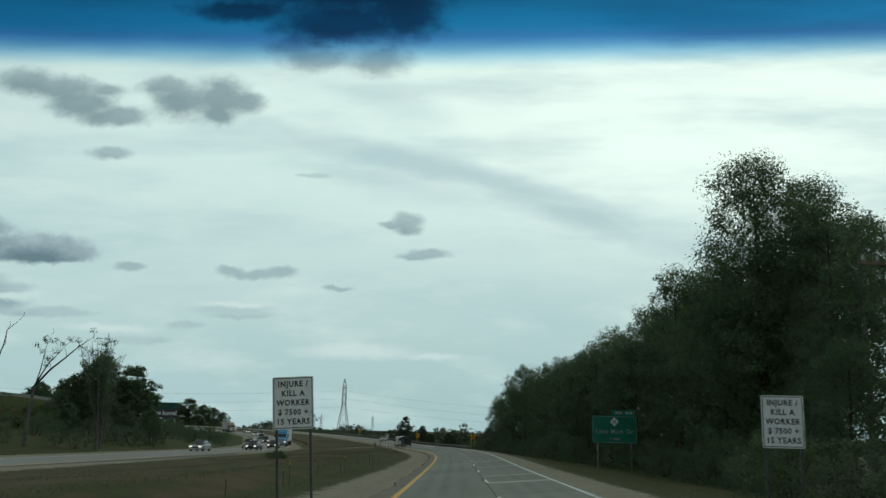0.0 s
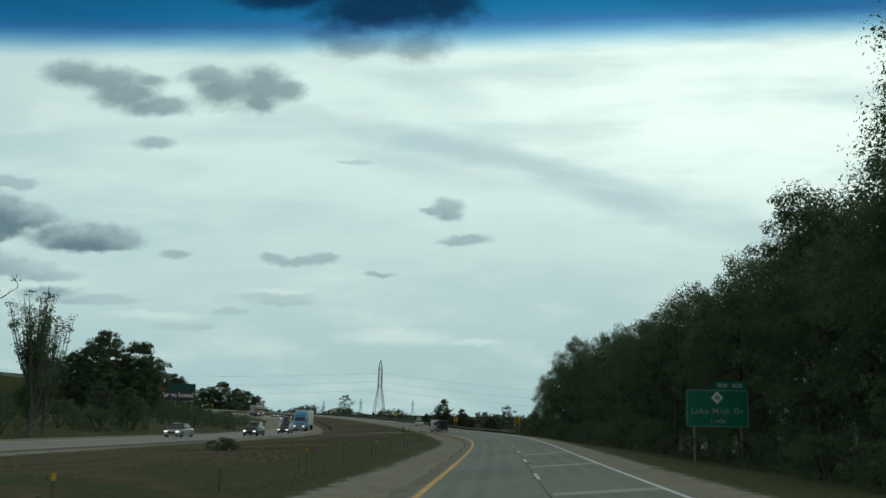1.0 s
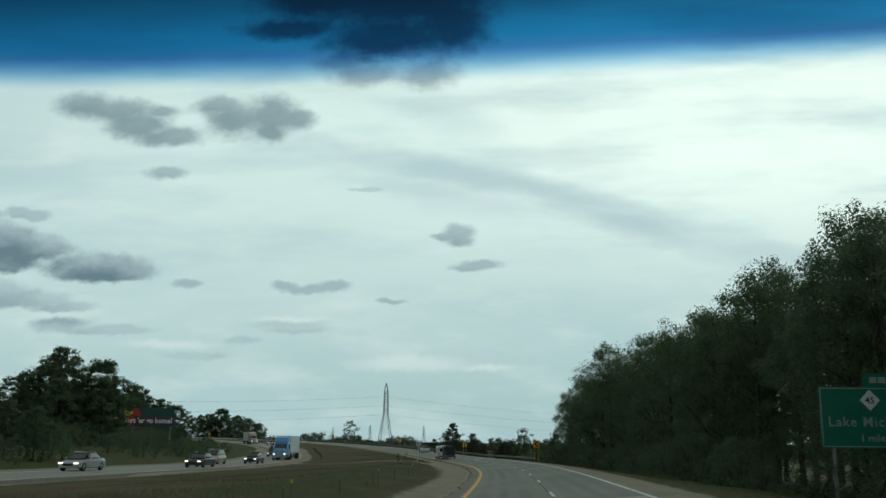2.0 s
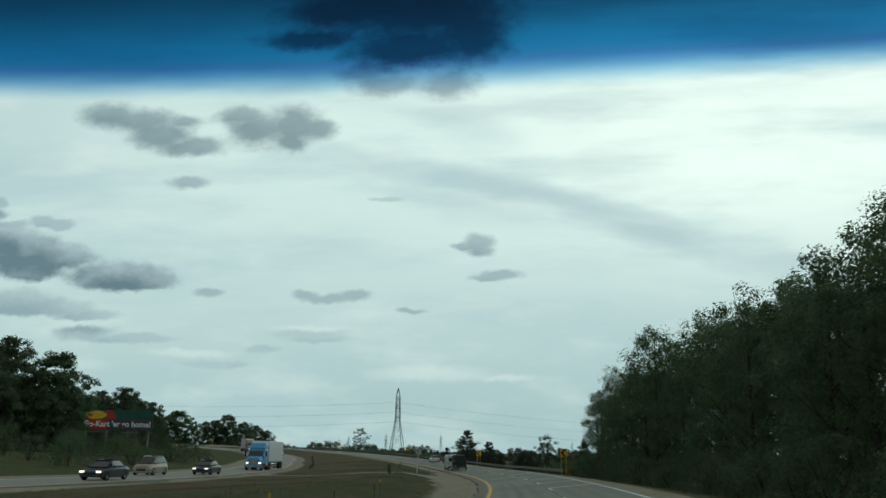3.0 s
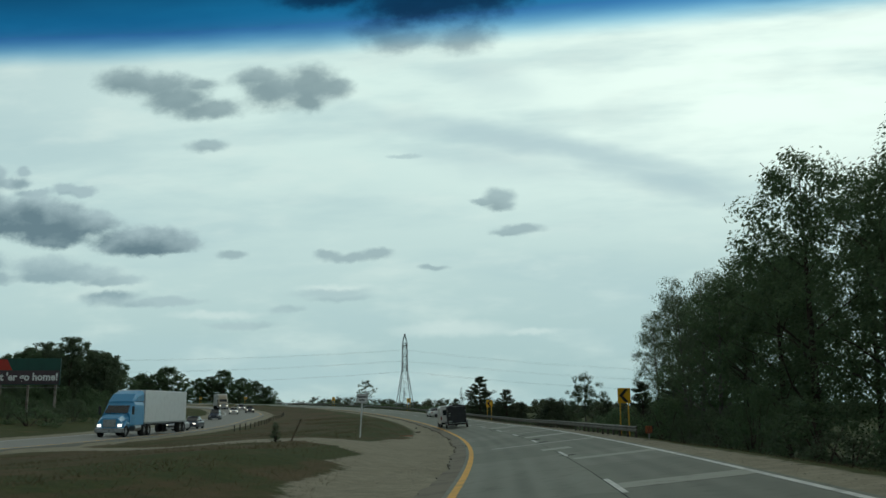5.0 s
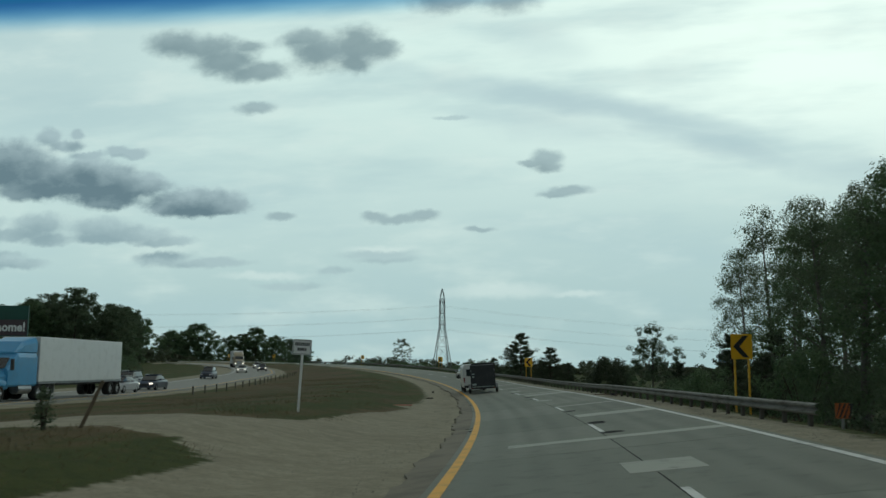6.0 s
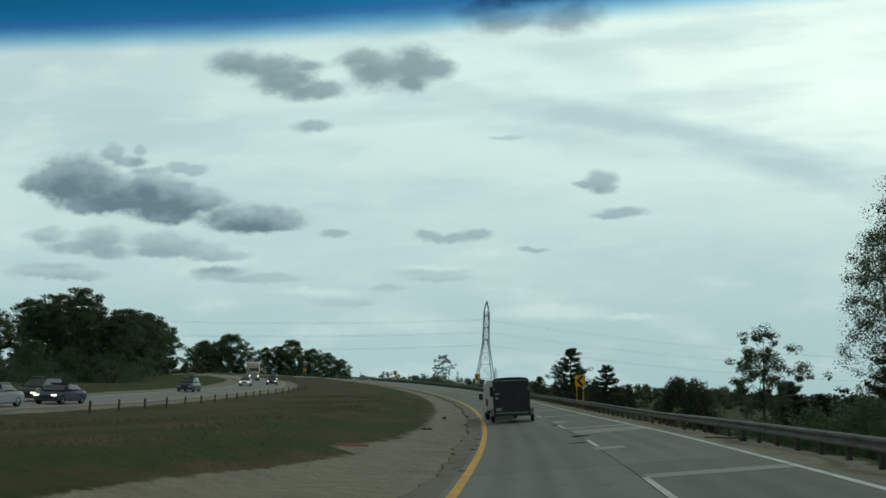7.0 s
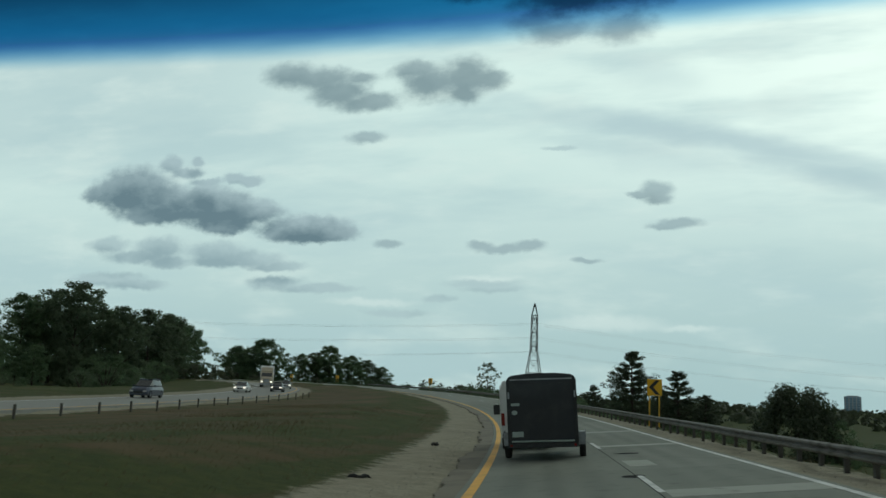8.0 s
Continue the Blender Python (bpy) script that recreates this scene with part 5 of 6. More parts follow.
# ---- guardrail along the embankment ----
def guardrail():
    ob = thing("guardrail", "long corrugated steel guardrail on slim dark posts", "guardrail")
    profile = [(0.0, 0.0), (-0.08, 0.045), (-0.08, 0.095), (-0.005, 0.14), (-0.005, 0.165), (-0.08, 0.21), (-0.08, 0.26), (0.0, 0.305)]
    last = len(profile) - 1
    rail_lat = lambda s: 4.78 + np.interp(s, [179, 186], [0.35, 0.0])

    def beam(s0, s1, z):
        bm = bmesh.new()
        rows = []
        for s in np.linspace(s0, s1, 4):
            for side in (0.0, 0.012):
                row = []
                for dx, dz in profile:
                    x, y, h = road_place(s, rail_lat(s) + dx + side)
                    row.append(bm.verts.new((float(x), float(y), float(h) + z + dz + float(np.interp(s, [228, 248], [0.0, 0.09])))))
                rows.append(row)
        for i in range(0, 6, 2):
            for j in range(last):
                bm.faces.new((rows[i][j], rows[i][j + 1], rows[i + 2][j + 1], rows[i + 2][j]))
                bm.faces.new((rows[i + 1][j], rows[i + 3][j], rows[i + 3][j + 1], rows[i + 1][j + 1]))
            for j in (0, last):
                bm.faces.new((rows[i][j], rows[i + 2][j], rows[i + 3][j], rows[i + 1][j]))
        bmesh.ops.recalc_face_normals(bm, faces=bm.faces)
        return bm

    s = 180.0
    while s < 460:
        part("beam", beam(s, s + 7.62, 0.31), RAIL, ob)
        s += 7.6
    shape = None
    for s in np.arange(181, 460, 1.9):
        if shape is None:
            first = part("post", boxed(-0.055, 0.055, -0.075, 0.075, -1.2, 0.60, bevel=0.01), POST_DARK, ob)
            shape = first.data
            held = first
        else:
            held = new("post", shape)
            held.parent = ob
        held.matrix_basis = frame_at(s, float(rail_lat(s)) + 0.18, 0.0, False)
    return ob


guardrail()


# ---- delineators and cable barrier posts ----
def delineator(m):
    ob = thing("delineator_post", "thin brown marker post with a yellow reflector", "marker post", "median marker posts")
    part("post", boxed(-0.018, 0.018, -0.01, 0.01, -0.4, 0.95), WOOD, ob)
    part("reflector", boxed(-0.035, 0.035, -0.02, -0.0105, 0.82, 0.95), POST_YELLOW, ob)
    ob.matrix_basis = m
    return ob


first_marker = delineator(verge_at(41.8, -8.9))
for s in (62.6, 83.4, 104.2, 125.0):
    copy_thing(first_marker, verge_at(s, -8.9))


def barrier_post(m):
    ob = thing("barrier_post", "short dark steel barrier post at the median's far edge", "barrier post", "cable barrier posts")
    part("post", boxed(-0.06, 0.06, -0.05, 0.05, -0.4, 0.70, bevel=0.01), POST_DARK, ob)
    part("cap", boxed(-0.065, 0.065, -0.055, 0.055, 0.701, 0.73), STEEL, ob)
    ob.matrix_basis = m
    return ob


first_post = None
for s in np.arange(236, 330, 4.8):
    m = verge_at(float(s), float(median_width(s)) + 3.6)
    if first_post is None:
        first_post = barrier_post(m)
    else:
        copy_thing(first_post, m)
for s in np.arange(31.5, 130.0, 10.4):
    copy_thing(first_post, verge_at(float(s), -9.2) @ Matrix.Diagonal((0.3, 0.3, 0.9, 1)))
median_bush = bush("median_bush", 98, 1.3, 0.85, "dark green bush alone in the dry median", LEAF, 50)
median_bush.matrix_basis = scaled(standing(-17.0, 74.3, 0, 0.1), 1.0, 0.62)
leaning = thing("leaning_stake", "weathered wooden stake leaning in the median grass", "stake")
part("stake", boxed(-0.04, 0.04, -0.03, 0.03, -0.3, 1.2, bevel=0.01), WOOD, leaning)
leaning.matrix_basis = verge_at(178.1, -12.9) @ Matrix.Rotation(radians(24), 4, "Y")
weed = bush("tall_weed", 99, 1.0, 0.22, "tall leafy weed in the median grass", LEAF_PALE, 8, "weed")
weed.matrix_basis = verge_at(177.6, -13.6)


# ---- power line ----
def lattice_tower(m, height=30.0, base=6.6):
    ob = thing("transmission_tower", "grey steel lattice transmission tower with cross-arms", "power pylon", "transmission towers")
    waist, top = 0.55, 1.9

    def half(z):
        f = z / height
        return np.interp(f, [0, waist, 0.96, 1.0], [base / 2, top / 2, top / 2 * 0.8, 0.12])

    def corner(k, z):
        h = float(half(z))
        return Vector(((-h, h, h, -h)[k], (-h, -h, h, h)[k], z))

    levels = [0, 5.5, 10, 13.5, 16.5, 19.0, 21.5, 24, 26.5, height]
    for k in range(4):
        part("leg", tube(bmesh.new(), [corner(k, z) - Vector((0, 0, 1.0 if z == 0 else 0)) for z in levels], [0.13] * 6 + [0.10] * 4, 4), TOWER_STEEL, ob)
    bm = bmesh.new()
    for z0, z1 in zip(levels, levels[1:]):
        for k in range(4):
            j = (k + 1) % 4
            for a, b in ((corner(k, z0), corner(j, z1)), (corner(j, z0), corner(k, z1)), (corner(k, z1), corner(j, z1))):
                tube(bm, [a, b], [0.05, 0.05], 3, False)
    part("bracing", bm, TOWER_STEEL, ob)
    for z, reach in ((17.5, 3.2), (21.5, 3.6), (25.5, 2.9)):
        for side in (-1, 1):
            bm = bmesh.new()
            h = float(half(z))
            for a, b in (((side * h, -h, z), (side * reach, 0, z)), ((side * h, h, z), (side * reach, 0, z)), ((side * h, 0, z + 1.2), (side * reach, 0, z))):
                tube(bm, [a, b], [0.09, 0.07], 3)
            arm = part("cross_arm", bm, TOWER_STEEL, ob)
            part("insulator", tube(bmesh.new(), [(side * reach, 0, z), (side * reach, 0, z - 1.5)], [0.09, 0.09], 6), BLACK_PLASTIC, arm)
    ob.matrix_basis = m
    return ob


TOWERS = [(-67.7, 464.9, 26.8 - 30.0, 30.0, 28), (-330.0, 330.0, 1.0, 30.0, 28), (190.0, 600.0, -4.0, 30.0, 28)]
first_tower = lattice_tower(Matrix.Translation((TOWERS[0][0], TOWERS[0][1], TOWERS[0][2])) @ Matrix.Rotation(radians(112), 4, "Z"))
for x, y, z, _, _ in TOWERS[1:]:
    copy_thing(first_tower, Matrix.Translation((x, y, z)) @ Matrix.Rotation(radians(112), 4, "Z"))
for x, y, k in ((-165, 980, 0.7), (-101, 900, 0.65), (20, 1150, 0.6), (-330, 900, 0.65), (-240, 1150, 0.7)):
    copy_thing(first_tower, Matrix.Translation((x, y, -4.0)) @ Matrix.Rotation(radians(40), 4, "Z") @ Matrix.Scale(k, 4))


def wire(a, b, sag):
    bm = bmesh.new()
    n = 24
    pts = [Vector(a).lerp(Vector(b), i / n) - Vector((0, 0, 4 * sag * (i / n) * (1 - i / n))) for i in range(n + 1)]
    ob = part("power_line", tube(bm, pts, [0.015] * (n + 1), 3), BLACK_PLASTIC, None)
    return tagged(ob, "thin dark overhead power line between lattice towers", "power line", "power lines")


for z, reach in ((16.0, 3.2), (20.0, 3.6), (24.0, 2.9)):
    for side in (-1, 1):
        ends = []
        for x, y, z0, _, _ in TOWERS:
            a = radians(112)
            ends.append((x + side * reach * math.cos(a), y + side * reach * math.sin(a), z0 + z))
        wire(ends[1], ends[0], 7.0)
        wire(ends[0], ends[2], 7.0)


def utility_pole(x, y, height):
    ob = thing("utility_pole", "dark wooden utility pole with a cross-arm", "utility pole")
    part("pole", tube(bmesh.new(), [(0, 0, -0.8), (0, 0, height)], [0.17, 0.12], 10), WOOD, ob)
    arm = part("cross_arm", boxed(-1.2, 1.2, -0.06, 0.06, height - 0.7, height - 0.55), WOOD, ob)
    for dx in (-1.05, -0.5, 0.5, 1.05):
        part("insulator", tube(bmesh.new(), [(dx, 0, height - 0.55), (dx, 0, height - 0.35)], [0.05, 0.035], 8), STEEL, arm)
    ob.matrix_basis = standing(x, y, 12)


utility_pole(12.95, 31.0, 9.2)


def city_tower():
    ob = thing("office_tower", "distant blue-grey glass office tower", "building")
    part("wall", boxed(-13, 13, -11, 11, -5, 46), BLUE_GLASS, ob)
    part("low_wing", boxed(-20, -13.01, -10, 10, -5, 18), BLUE_GLASS, ob)
    part("roof", boxed(-9, 9, -8, 8, 46.01, 47.5), TRIM_METAL, ob)
    for k in range(12):
        z = -2 + 3.9 * k
        part("window_band", boxed(-12.6, 12.6, -11.12, -11.01, z, z + 2.4), TOWER_PANE, ob)
    for k in range(5):
        x = -11.2 + 5.6 * k
        part("mullion", boxed(x - 0.5, x + 0.5, -11.4, -11.13, -3, 45.5), TRIM_METAL, ob)
    ob.matrix_basis = Matrix.Translation((173.8, 1863.0, -22.0)) @ Matrix.Rotation(radians(-8), 4, "Z")


city_tower()


# ---- vehicles ----
def car(name, label, category, colour, m, tall=False, lit=True, group="oncoming traffic"):
    """A passenger car with its nose towards +y."""
    ob = thing(name, label, category, group)
    body_paint = colour
    L, W = (4.7, 0.92) if not tall else (4.75, 0.95)
    f = L / 2
    belt = 0.92 if not tall else 1.08
    roof = 1.43 if not tall else 1.74
    hood = 0.80 if not tall else 1.02
    stations = [(-f, W * 0.84, 0.38, belt - 0.12, W * 0.76, 0.66), (-f + 0.12, W * 0.95, 0.26, belt + 0.02, W * 0.82, 0.72), (-f + 0.7, W, 0.22, belt + 0.06, W * 0.84, 0.76),
                (0, W, 0.2, belt, W * 0.86, 0.78), (f - 1.35, W, 0.22, belt - 0.02, W * 0.84, 0.76), (f - 0.7, W * 0.98, 0.22, hood + 0.02, W * 0.8, 0.72),
                (f - 0.15, W * 0.92, 0.26, hood - 0.12, W * 0.72, 0.62), (f, W * 0.8, 0.34, hood - 0.24, W * 0.66, 0.52)]
    part("body", loft(stations), body_paint, ob, smooth=False)
    back = -f + (0.55 if not tall else 0.12)
    green = [(back, W * 0.8, belt - 0.04, belt + 0.05, W * 0.74, belt), (back + (0.75 if not tall else 0.35), W * 0.82, belt - 0.04, roof - 0.06, W * 0.66, belt + 0.1),
             (0.1, W * 0.83, belt - 0.04, roof - 0.02, W * 0.68, belt + 0.1), (f - 1.95, W * 0.82, belt - 0.04, roof - 0.08, W * 0.66, belt + 0.1), (f - 1.15, W * 0.8, belt - 0.06, belt + 0.02, W * 0.72, belt - 0.02)]
    part("glasshouse", loft(green), GLASS, ob, "dark glazing")
    part("roof", loft([(back + 0.78 if not tall else back + 0.4, W * 0.64, roof - 0.05, roof - 0.005, W * 0.56, roof - 0.03), (0.0, W * 0.67, roof - 0.03, roof + 0.02, W * 0.6, roof), (f - 1.98, W * 0.65, roof - 0.08, roof - 0.045, W * 0.56, roof - 0.06)]), body_paint, ob)
    part("grille", boxed(-0.42, 0.42, f - 0.02, f + 0.02, 0.42, 0.6), BLACK_PLASTIC, ob)
    part("bumper", boxed(-W * 0.8, W * 0.8, f - 0.1, f + 0.05, 0.26, 0.40, bevel=0.03), body_paint, ob)
    for x in (-1, 1):
        part("headlight", boxed(x * 0.62 - 0.17, x * 0.62 + 0.17, f - 0.14, f + 0.03, 0.56, 0.70, bevel=0.03), HEADLIGHT if lit else CLEAR_LENS, ob)
        part("tail_light", boxed(x * 0.66 - 0.15, x * 0.66 + 0.15, -f - 0.02, -f + 0.1, 0.66, 0.80, bevel=0.02), RED_LENS, ob)
        part("mirror", boxed(x * (W + 0.1) - 0.1, x * (W + 0.1) + 0.1, f - 1.75, f - 1.62, belt, belt + 0.14, bevel=0.03), body_paint, ob)
        for y in (-f + 0.85, f - 0.88):
            add_wheel(ob, 0.33 if not tall else 0.37, 0.22, x * (W - 0.11), y, 0.33 if not tall else 0.37)
    ob.matrix_basis = m
    return ob


SILVER, DARK, WHITE_CAR = paint("silver_car_paint", (0.36, 0.37, 0.38)), paint("charcoal_car_paint", (0.035, 0.037, 0.042)), paint("white_car_paint", (0.62, 0.62, 0.60))
BLUE_CAR, TAN, RED_CAR = paint("blue_car_paint", (0.03, 0.038, 0.062)), paint("tan_car_paint", (0.33, 0.28, 0.20)), paint("red_car_paint", (0.28, 0.02, 0.02))
TRUCK_BLUE, TRUCK_WHITE, TRAILER_BLACK = paint("truck_blue_paint", (0.05, 0.27, 0.50)), paint("van_white_paint", (0.62, 0.64, 0.64), 0.45), paint("trailer_black_paint", (0.007, 0.008, 0.012), 0.5)


def oncoming_at(s, lane, lift=0.033):
    x, y, _ = road_place(s, float(median_width(s)) - (2.9, 6.6)[lane])
    slope = float(np.interp(s, S, TURN)) - 0.04
    return Matrix.Translation((float(x), float(y), ground_at(float(x), float(y)) + lift)) @ Matrix.Rotation(slope + math.pi, 4, "Z")


car("sedan", "pale silver sedan on the oncoming carriageway", "car", SILVER, oncoming_at(126, 1))
car("suv", "tan sport utility vehicle on the oncoming carriageway", "car", TAN, oncoming_at(168.5, 1), True, False)
car("sedan", "dark sedan with lit headlights on the oncoming carriageway", "car", DARK, oncoming_at(176.5, 0))
car("sedan", "silver sedan with lit headlights on the oncoming carriageway", "car", SILVER, oncoming_at(237, 0))
car("sedan", "charcoal sedan on the oncoming carriageway", "car", DARK, oncoming_at(146, 0))
car("sedan", "blue-grey sedan on the oncoming carriageway", "car", BLUE_CAR, oncoming_at(247, 0))
car("suv", "dark sport utility vehicle on the oncoming carriageway", "car", DARK, oncoming_at(252, 1), True)
car("suv", "dark blue minivan beside the wooded verge", "car", BLUE_CAR, oncoming_at(297, 1), True, False)
car("sedan", "white sedan far along the oncoming carriageway", "car", WHITE_CAR, oncoming_at(338, 1))
car("sedan", "charcoal sedan far along the oncoming carriageway", "car", DARK, oncoming_at(350, 0))
car("sedan", "silver sedan far along the oncoming carriageway", "car", SILVER, oncoming_at(378, 0))


def semi_truck(label, cab_paint, box_paint, m, long=13.5):
    """A tractor with a sleeper cab and a box trailer, its nose towards +y."""
    ob = thing("semi_truck", label, "truck", "oncoming traffic")
    part("hood", loft([(0.0, 1.12, 0.75, 1.95, 0.95, 1.6), (1.1, 1.1, 0.7, 1.85, 0.85, 1.5), (1.75, 1.0, 0.7, 1.6, 0.7, 1.3)]), cab_paint, ob)
    part("cab", loft([(-3.2, 1.24, 0.9, 3.0, 1.15, 2.7), (-0.9, 1.24, 0.9, 3.0, 1.12, 2.7), (0.25, 1.2, 0.9, 2.05, 1.1, 1.8)]), cab_paint, ob)
    part("roof_fairing", loft([(-3.2, 1.2, 2.95, 4.0, 1.05, 3.7), (-1.6, 1.18, 2.95, 3.7, 1.0, 3.4), (-0.75, 1.1, 2.9, 3.05, 0.95, 3.0)]), cab_paint, ob)
    part("windscreen", plate([(-1.02, 0), (1.02, 0), (0.92, 0.95), (-0.92, 0.95)], 0.0, 0.03), GLASS, ob).matrix_basis = Matrix.Translation((0, 0.33, 2.02)) @ Matrix.Rotation(radians(180), 4, "Z") @ Matrix.Rotation(radians(-48), 4, "X")
    part("grille", boxed(-0.55, 0.55, 1.72, 1.79, 0.85, 1.5, bevel=0.03), TRIM_METAL, ob)
    part("bumper", boxed(-1.2, 1.2, 1.55, 1.9, 0.4, 0.78, bevel=0.05), TRIM_METAL, ob, "bright metal bumper")
    for x in (-1, 1):
        part("headlight", boxed(x * 0.86 - 0.16, x * 0.86 + 0.16, 1.5, 1.82, 0.88, 1.12, bevel=0.03), HEADLIGHT, ob)
        part("mirror", boxed(x * 1.45 - 0.1, x * 1.45 + 0.1, 0.15, 0.3, 1.9, 2.6, bevel=0.03), BLACK_PLASTIC, ob)
        part("fuel_tank", tube(bmesh.new(), [(x * 0.95, -2.6, 0.75), (x * 0.95, -1.0, 0.75)], [0.32, 0.32], 12), TRIM_METAL, ob)
        part("fender", loft([(0.35, 0.22, 0.9, 1.25, 0.2, 1.1), (1.1, 0.22, 1.0, 1.35, 0.2, 1.2), (1.55, 0.2, 0.8, 1.0, 0.15, 0.9)]), cab_paint, ob).location = (x * 1.0, 0, 0)
        add_wheel(ob, 0.5, 0.3, x * 1.02, 0.95, 0.5)
        for y in (-3.6, -4.85, -long - 1.2, -long - 2.45):
            add_wheel(ob, 0.5, 0.52, x * 0.98, y, 0.5)
    back = -2.9 - long
    trailer = part("trailer_box", boxed(-1.28, 1.28, back, -3.4, 1.15, 4.05, bevel=0.04), box_paint, ob, "plain white box trailer")
    part("chassis_rail", boxed(-0.5, 0.5, back + 0.3, 0.6, 0.85, 1.14), BLACK_PLASTIC, ob)
    part("rub_rail", boxed(-1.3, 1.3, back - 0.03, -3.38, 1.02, 1.14), TRIM_METAL, ob)
    part("underride_guard", boxed(-1.1, 1.1, back + 0.02, back + 0.12, 0.5, 0.62), STEEL, ob)
    part("landing_leg", boxed(-0.6, 0.6, -7.0, -6.85, 0.35, 1.0), STEEL, ob)
    ob.matrix_basis = m
    return ob


semi_truck("light blue semi truck with a plain white box trailer", TRUCK_BLUE, TRUCK_WHITE, oncoming_at(212.0, 0))
semi_truck("brown-grey box truck far along the oncoming carriageway", TAN, TRUCK_WHITE, oncoming_at(388, 1), 9.0)


def cargo_trailer(m):
    """An enclosed cargo trailer, its tongue towards +y, its rear face at y = 0."""
    ob = thing("cargo_trailer", "black enclosed cargo trailer with a rear ramp door", "trailer")
    w, z0, z1, L = 1.06, 0.52, 2.60, 4.3
    bm = bmesh.new()
    rings = []
    outline = [(-w, z0), (-w, z1 - 0.22), (-w + 0.05, z1 - 0.12), (-w + 0.16, z1 - 0.05), (-0.4, z1), (0.4, z1), (w - 0.16, z1 - 0.05), (w - 0.05, z1 - 0.12), (w, z1 - 0.22), (w, z0)]
    for y in (0.0, L):
        rings.append([bm.verts.new((x, y, z)) for x, z in outline])
    for k in range(10):
        bm.faces.new((rings[0][k], rings[0][(k + 1) % 10], rings[1][(k + 1) % 10], rings[1][k]))
    bm.faces.new(rings[0])
    bm.faces.new(rings[1])
    bmesh.ops.recalc_face_normals(bm, faces=bm.faces)
    part("body", bm, TRAILER_BLACK, ob)
    door = part("ramp_door", boxed(-w + 0.10, w - 0.10, -0.035, -0.004, z0 + 0.08, z1 - 0.30, bevel=0.008), TRAILER_BLACK, ob)
    part("door_hinge", tube(bmesh.new(), [(-w + 0.12, -0.05, z0 + 0.05), (w - 0.12, -0.05, z0 + 0.05)], [0.028, 0.028], 8), SIGN_DULL, door, "bare pale metal hinge bar")
    for x in (-1, 1):
        part("corner_trim", boxed(x * (w - 0.045) - 0.04, x * (w - 0.045) + 0.04, -0.02, -0.002, z0, z1 - 0.24, bevel=0.006), BLACK_PLASTIC, ob)
        part("door_latch", boxed(x * (w - 0.06) - 0.025, x * (w - 0.06) + 0.025, -0.07, -0.021, z1 - 0.75, z1 - 0.55), TRIM_METAL, door)
        part("tail_light", boxed(x * 0.96 - 0.035, x * 0.96 + 0.035, -0.05, -0.041, z0 - 0.10, z0 - 0.04), RED_LENS, ob)
        bm = loft([(1.05, 0.11, 0.60, 0.63, 0.10, 0.62), (1.25, 0.11, 0.76, 0.79, 0.10, 0.78), (1.95, 0.11, 0.76, 0.79, 0.10, 0.78), (2.15, 0.11, 0.60, 0.63, 0.10, 0.62)])
        part("fender", bm, TRIM_METAL, ob, "dull metal wheel fender").location = (x * (w + 0.115), 0, 0)
        part("fender_flap", boxed(x * (w + 0.11) - 0.10, x * (w + 0.11) + 0.10, 1.0, 1.03, 0.40, 0.80, bevel=0.008), TRIM_METAL, ob, "dull metal flap behind the wheel")
        add_wheel(ob, 0.34, 0.20, x * (w + 0.11), 1.6, 0.34, TRIM_METAL)
    part("roof_trim", boxed(-w + 0.12, w - 0.12, -0.03, -0.002, z1 - 0.2, z1 - 0.16), TRIM_METAL, ob)
    part("rear_bumper", boxed(-w, w, -0.04, 0.12, z0 - 0.14, z0 - 0.004, bevel=0.01), BLACK_PLASTIC, ob)
    part("door_label", boxed(-0.93, -0.67, -0.042, -0.036, 1.63, 1.71), SIGN_DULL, door, "small white label")
    badge = [(-0.83 + 0.09 * math.cos(radians(30 * k)), 1.43 + 0.07 * math.sin(radians(30 * k))) for k in range(12)]
    part("door_badge", plate(badge, -0.036, 0.005), SIGN_DULL, door, "small white round badge")
    part("plate_bar", boxed(-0.92, -0.58, -0.05, -0.036, 0.70, 0.86), SIGN_DULL, door, "plain pale rear plate")
    part("tongue", boxed(-0.05, 0.05, L, L + 1.3, 0.42, 0.5), BLACK_PLASTIC, ob)
    part("coupler", boxed(-0.08, 0.08, L + 1.3, L + 1.5, 0.40, 0.54, bevel=0.02), STEEL, ob)
    ob.matrix_basis = m
    return ob


TOW_S = 235.7
TOW_POSE = frame_at(TOW_S, -2.04, 0.012, False) @ Matrix.Rotation(radians(-3.0), 4, "Z") @ Matrix.Rotation(radians(-4.0), 4, "Y")
cargo_trailer(TOW_POSE)


